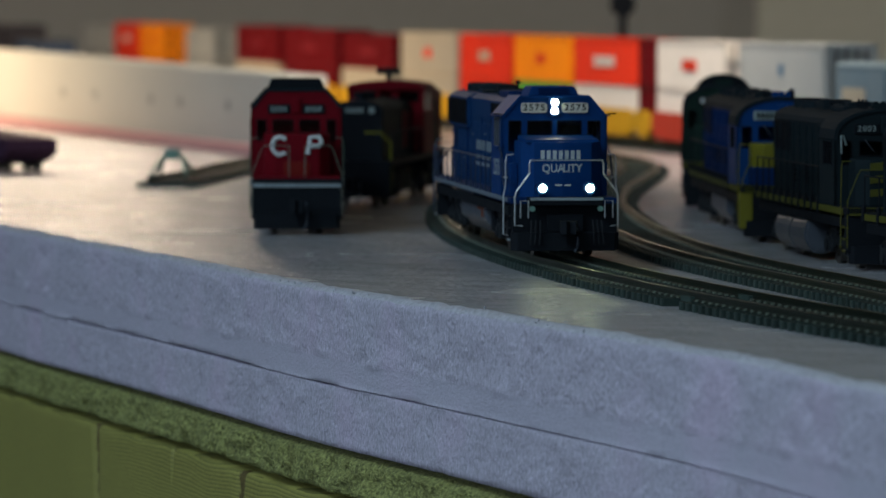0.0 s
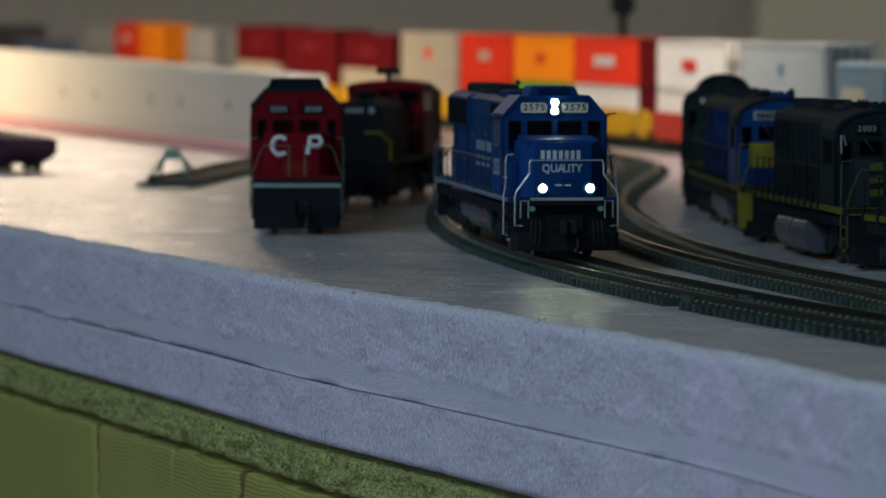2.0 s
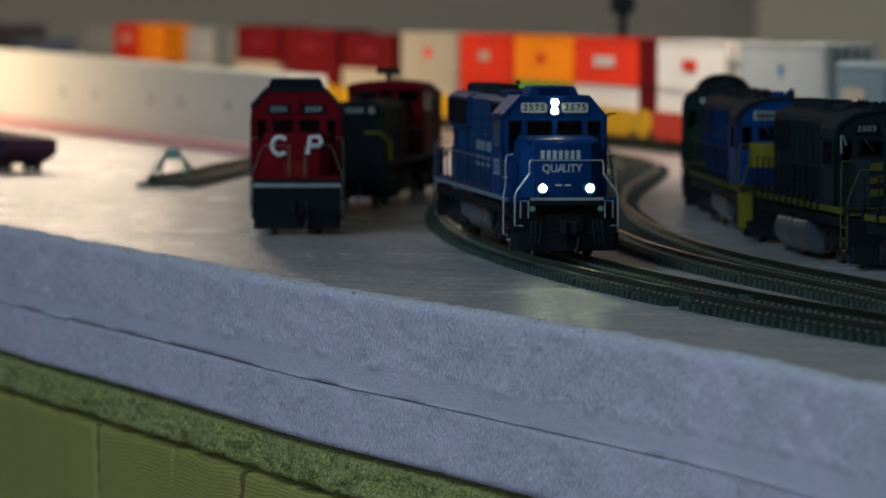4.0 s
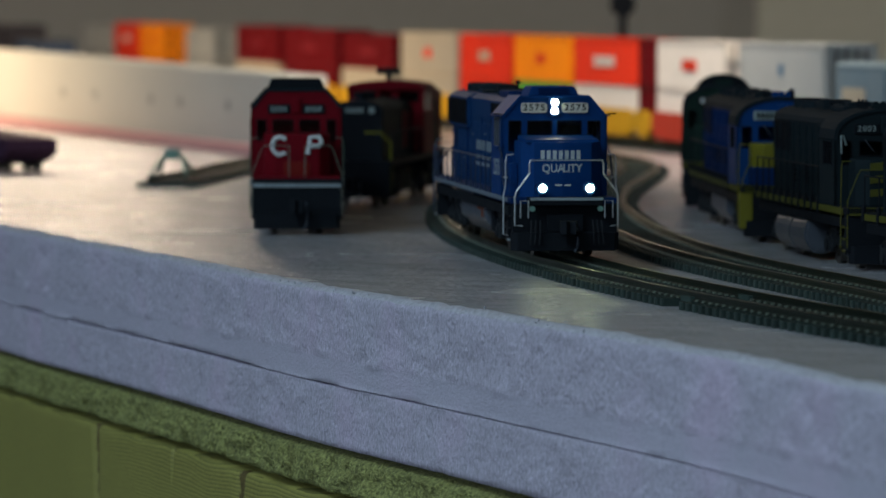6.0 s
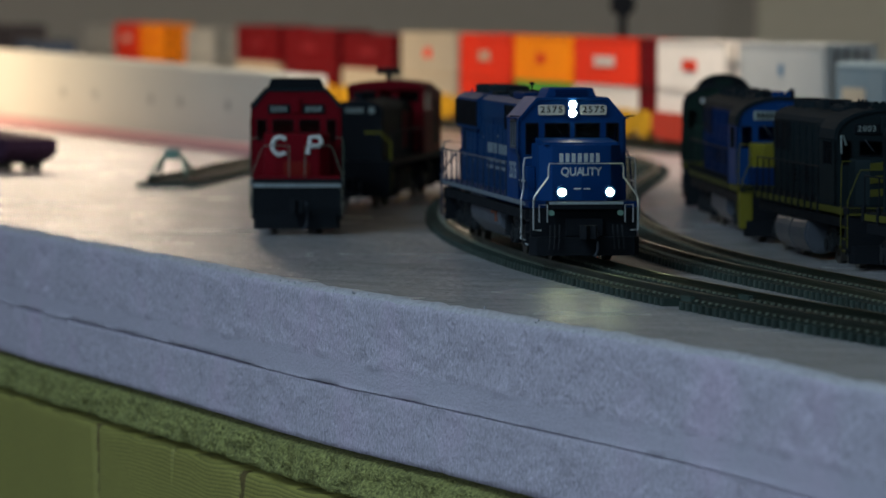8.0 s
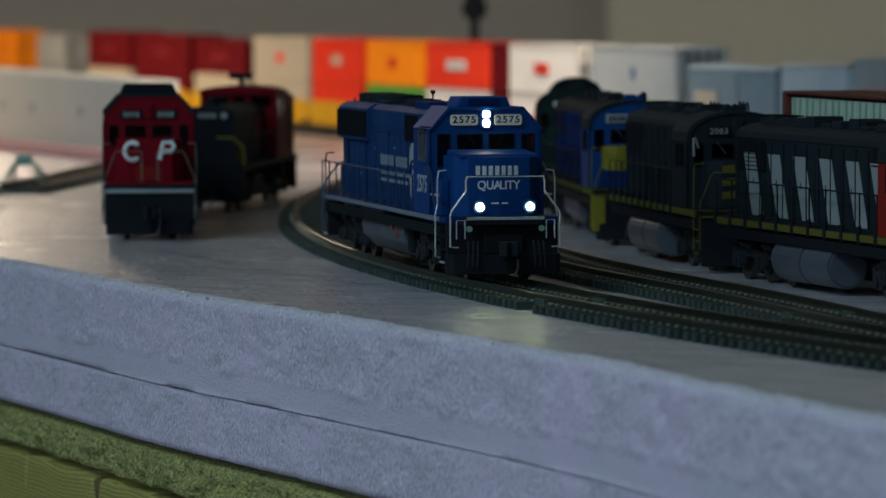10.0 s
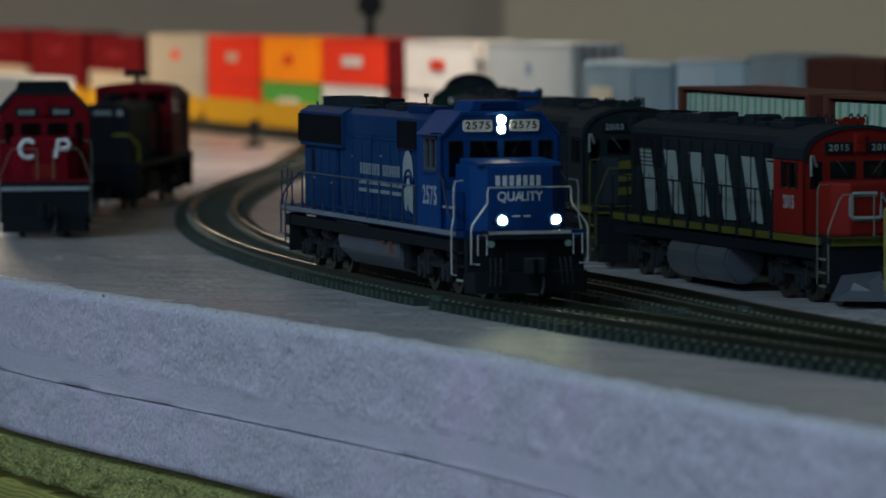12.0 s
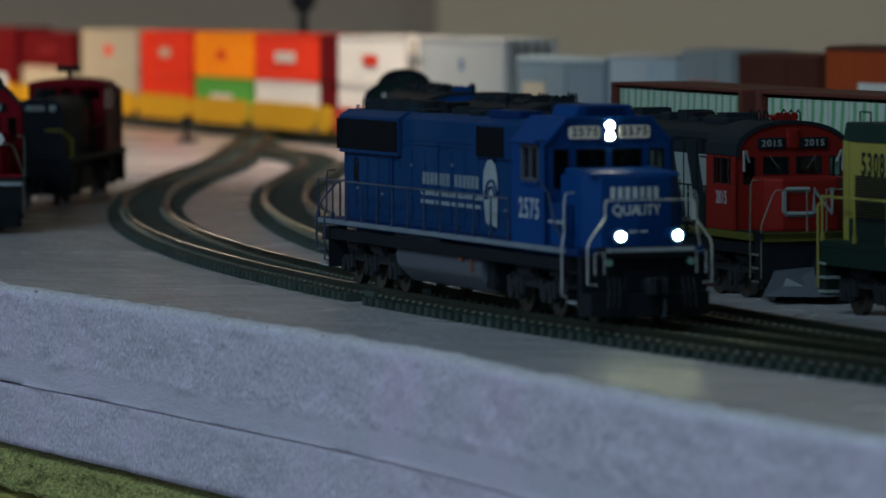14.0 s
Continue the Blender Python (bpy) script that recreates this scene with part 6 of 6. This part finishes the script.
def flatcar(y0, y1):
    W = thing("flatcar", "brown centre-beam flatcar loaded with green and white wrapped lumber", "freight car", "lumber flatcars")
    a, b = LINE_D.s_at(y0), LINE_D.s_at(y1)
    (mx, my), ang = LINE_D.body((a + b) / 2, (b - a) / 2)
    n = b - a - 5
    part("deck", boxes((-n / 2, n / 2, -15, 15, 10, 13, 0.4)), RUST, W)
    for x in (-n / 2, n / 2 - 4):
        part("bulkhead", boxes((x, x + 4, -15.5, 15.5, 12.5, 53.5, 0.8)), RUST, W)
    part("centre_beam", boxes((-n / 2 + 3, n / 2 - 3, -1.2, 1.2, 13, 52.5)), RUST, W)
    part("top_chord", boxes((-n / 2 + 3, n / 2 - 3, -15.0, 15.0, 52.4, 53.5, 0.3)), RUST, W)
    first = None
    k = max(4, int(n / 17))
    step = (n - 12) / k
    for i in range(k):
        for zz in (13.1, 26.0, 38.9):
            for sy in (-1, 1):
                m = mm(-n / 2 + 6 + step * (i + 0.5), sy * 7.6, zz)
                if first is None:
                    first = part("lumber_pack", boxes((-step / 2 + 0.5, step / 2 - 0.5, -6.2, 6.2, 0, 12.5, 0.6)), LUMBER, W, "wrapped lumber bundle with green stripes", at=m)
                else:
                    again(first, m)
    for x in (-n / 2 + 16, n / 2 - 16):
        t = part("truck", boxes((-9, 9, -11, 11, 4, 9, 0.6)), TRUCK, W, at=mm(x, 0, 0))
        for q in (-6, 6):
            for sy in (-1, 1):
                part("wheel", wheel_bm(4.8), WHEEL, t, at=mm(q, sy * 8.6, 4.8))
    W.matrix_basis = mm(mx, my, RAIL_TOP, 0, 0, math.degrees(ang))
    return W


for y0, y1 in ((1766, 1598), (1590, 1440), (1432, 1280)):
    flatcar(y0, y1)


# white foam riser with drilled spots
def riser():
    bm = bmesh.new()
    line = [(-330, 3705), (-270, 3500), (-214, 3310), (-158, 3115), (-90, 2892)]
    d = Vector((0.966, 0.258, 0))
    full = [(-900, 5400), (-480, 4200)] + line
    pts = [Vector((x, y, 0)) for x, y in full]
    rows = []
    for p in pts:
        z = 52.0 - 6.0 * min(1.0, max(0.0, (3705.0 - p.y) / 800.0))
        rows.append([bm.verts.new(p + Vector((0, 0, 0.1))), bm.verts.new(p + Vector((0, 0, z - 1))), bm.verts.new(p + d * 1 + Vector((0, 0, z))),
                     bm.verts.new(p + d * 24 + Vector((0, 0, z))), bm.verts.new(p + d * 25 + Vector((0, 0, 0.1)))])
    for a, b in zip(rows, rows[1:]):
        for k in range(4):
            bm.faces.new((a[k], a[k + 1], b[k + 1], b[k]))
    bm.faces.new(rows[0][::-1])
    bm.faces.new(rows[-1])
    R = tagged(part("riser", bm, FOAM_WHITE), "long white foam riser strip standing on the layout", "riser", kind="structure")
    first = None
    for u in (0.30, 0.42, 0.62, 0.72, 0.86):
        y = 3705 - u * 800
        x = float(np.interp(-y, [-q[1] for q in line], [q[0] for q in line]))
        b2 = bmesh.new()
        cyl(b2, 3.0, -0.6, 0.4, "x", (0, 0), 14)
        m = mm(x, y, 26, 0, 0, 15)
        if first is None:
            first = part("screw_spot", b2, PLASTER_GREY, R, at=m)
        else:
            b2.free()
            again(first, m)
    return R


riser()
tagged(part("riser_foot", boxes((-9, 0, -460, 460, 0.1, 6.0, 0.6)), mat("pink_foam", (0.62, 0.33, 0.34), 0.6, 0, 0.08, 20.0), at=mm(-214, 3280, 0, 0, 0, 15.8)), "pink foam strip at the foot of the riser", "foam strip", kind="structure")


# track bumper at the stub siding
def bumper():
    B = thing("track_bumper", "dull green metal bumper at the end of a stub siding", "track bumper")
    for sy in (-1, 1):
        bm = bmesh.new()
        tube(bm, [(14, sy * 8.7, 5), (1, sy * 5, 13.5), (0, 0, 15.5)], 0.9)
        tube(bm, [(-10, sy * 8.7, 5), (0, sy * 5, 13.5)], 0.9)
        part("strut", bm, TEAL, B)
    part("buffer_head", boxes((-3, 1, -3.6, 3.6, 12.8, 17.6, 0.6)), TEAL, B)
    p, h = LINE_SIDING.at(LINE_SIDING.s_at(2420)), LINE_SIDING.heading(LINE_SIDING.s_at(2430))
    B.matrix_basis = mm(p[0], p[1], 0, 0, 0, math.degrees(h) + 180)


bumper()


def signal():
    S = thing("signal_mast", "black signal mast with a round target head", "signal")
    bm = bmesh.new()
    cyl(bm, 3.0, 0, 86, "z", (0, 0), 12)
    part("mast", bm, BLACK, S)
    bm = bmesh.new()
    cyl(bm, 9.0, -2, 2, "y", (0, 86), 28)
    box(bm, -5.5, 5.5, -3, 3, 78, 104, 1.5)
    part("target", bm, BLACK, S)
    part("base", boxes((-6, 6, -6, 6, 0, 4, 0.6)), BLACK, S)
    S.matrix_basis = mm(126, 3560, 0)


signal()


def ground_throw():
    G = thing("ground_throw", "small dark switch stand beside the far turnout", "switch stand")
    part("base", boxes((-6, 6, -3, 3, 0, 3, 0.5)), BLACK, G)
    bm = bmesh.new()
    cyl(bm, 1.6, 3, 14, "z", (0, 0), 10)
    cyl(bm, 3.4, -1.2, 1.2, "y", (0, 13), 16)
    part("lever", bm, BLACK, G)
    G.matrix_basis = mm(38, 3090, 0)


ground_throw()


def hopper(label, m, x, y, turn):
    W = thing("hopper_car", label, "freight car", "parked freight cars")
    bm = bmesh.new()
    prism(bm, [(-60, 22), (60, 17), (60, 11), (50, 5), (-50, 5), (-60, 11)], -14.5, 14.5, "y", 0.5)
    part("body", bm, m, W)
    for k in range(7):
        part("rib", boxes((-54 + 18 * k - 0.8, -54 + 18 * k + 0.8, -15.4, 15.4, 8, 16.5)), m, W)
    for xx in (-42, 42):
        t = part("truck", boxes((-9, 9, -11, 11, 4, 9, 0.6)), TRUCK, W, at=mm(xx, 0, 0))
        for q in (-6, 6):
            for sy in (-1, 1):
                part("wheel", wheel_bm(4.8), WHEEL, t, at=mm(q, sy * 8.6, 4.8))
    W.matrix_basis = mm(x, y, 0, 0, 0, turn)


hopper("dark purple-brown low freight car at the layout edge", paint("purple_brown", (0.05, 0.025, 0.05)), -242, 2665, -60)
hopper("dark blue low freight car at the layout edge", paint("navy", (0.03, 0.035, 0.07)), -330, 3010, -64)

# ---------------------------------------------------------------- what moves
RUN = [(0.0, 840.5), (7.1, 840.5), (7.3, 842.0), (7.5, 847.5), (7.75, 859.0), (8.0, 872.5), (8.5, 896.0), (9.0, 917.0), (9.5, 938.5), (10.0, 962.0), (10.5, 989.0),
       (11.0, 1020.5), (11.5, 1055.0), (12.0, 1089.5), (12.5, 1123.0), (13.0, 1157.0), (13.5, 1190.0), (14.0, 1224.0)]
S_SHIFT = LINE_A.s_at(2600.0)


def along(t):
    ts = np.array([r[0] for r in RUN])
    ss = np.array([r[1] for r in RUN])
    i = int(np.clip(np.searchsorted(ts, t) - 1, 0, len(ts) - 2))
    m = np.gradient(ss, ts)
    m[0] = m[1] = 0.0
    h = ts[i + 1] - ts[i]
    u = (t - ts[i]) / h
    return float((2 * u**3 - 3 * u**2 + 1) * ss[i] + (u**3 - 2 * u**2 + u) * h * m[i] + (-2 * u**3 + 3 * u**2) * ss[i + 1] + (u**3 - u**2) * h * m[i + 1]) + S_SHIFT


def motions():
    times = [0.0] + [round(7.0 + 0.1 * k, 1) for k in range(71)]
    start = along(0.0)
    body = []
    for t in times:
        m, a = LINE_A.body(along(t))
        body.append((t, mm(m[0], m[1], RAIL_TOP, 0, 0, math.degrees(a))))
    walk(BLUE_LOCO, body)
    for x, truck_ob, wheels in BLUE_TRUCKS:
        rows = []
        for t in times:
            s = along(t)
            _, a = LINE_A.body(s)
            rows.append((t, mm(x, 0, 0, 0, 0, math.degrees(LINE_A.heading(s + x) - a))))
        walk(truck_ob, rows)
        for w in wheels:
            home = w.matrix_basis.translation.copy()
            walk(w, [(t, Matrix.Translation(home) @ pose(0, 0, 0, 0, math.degrees((along(t) - start) / 5.8) % 360.0, 0)) for t in times])


motions()
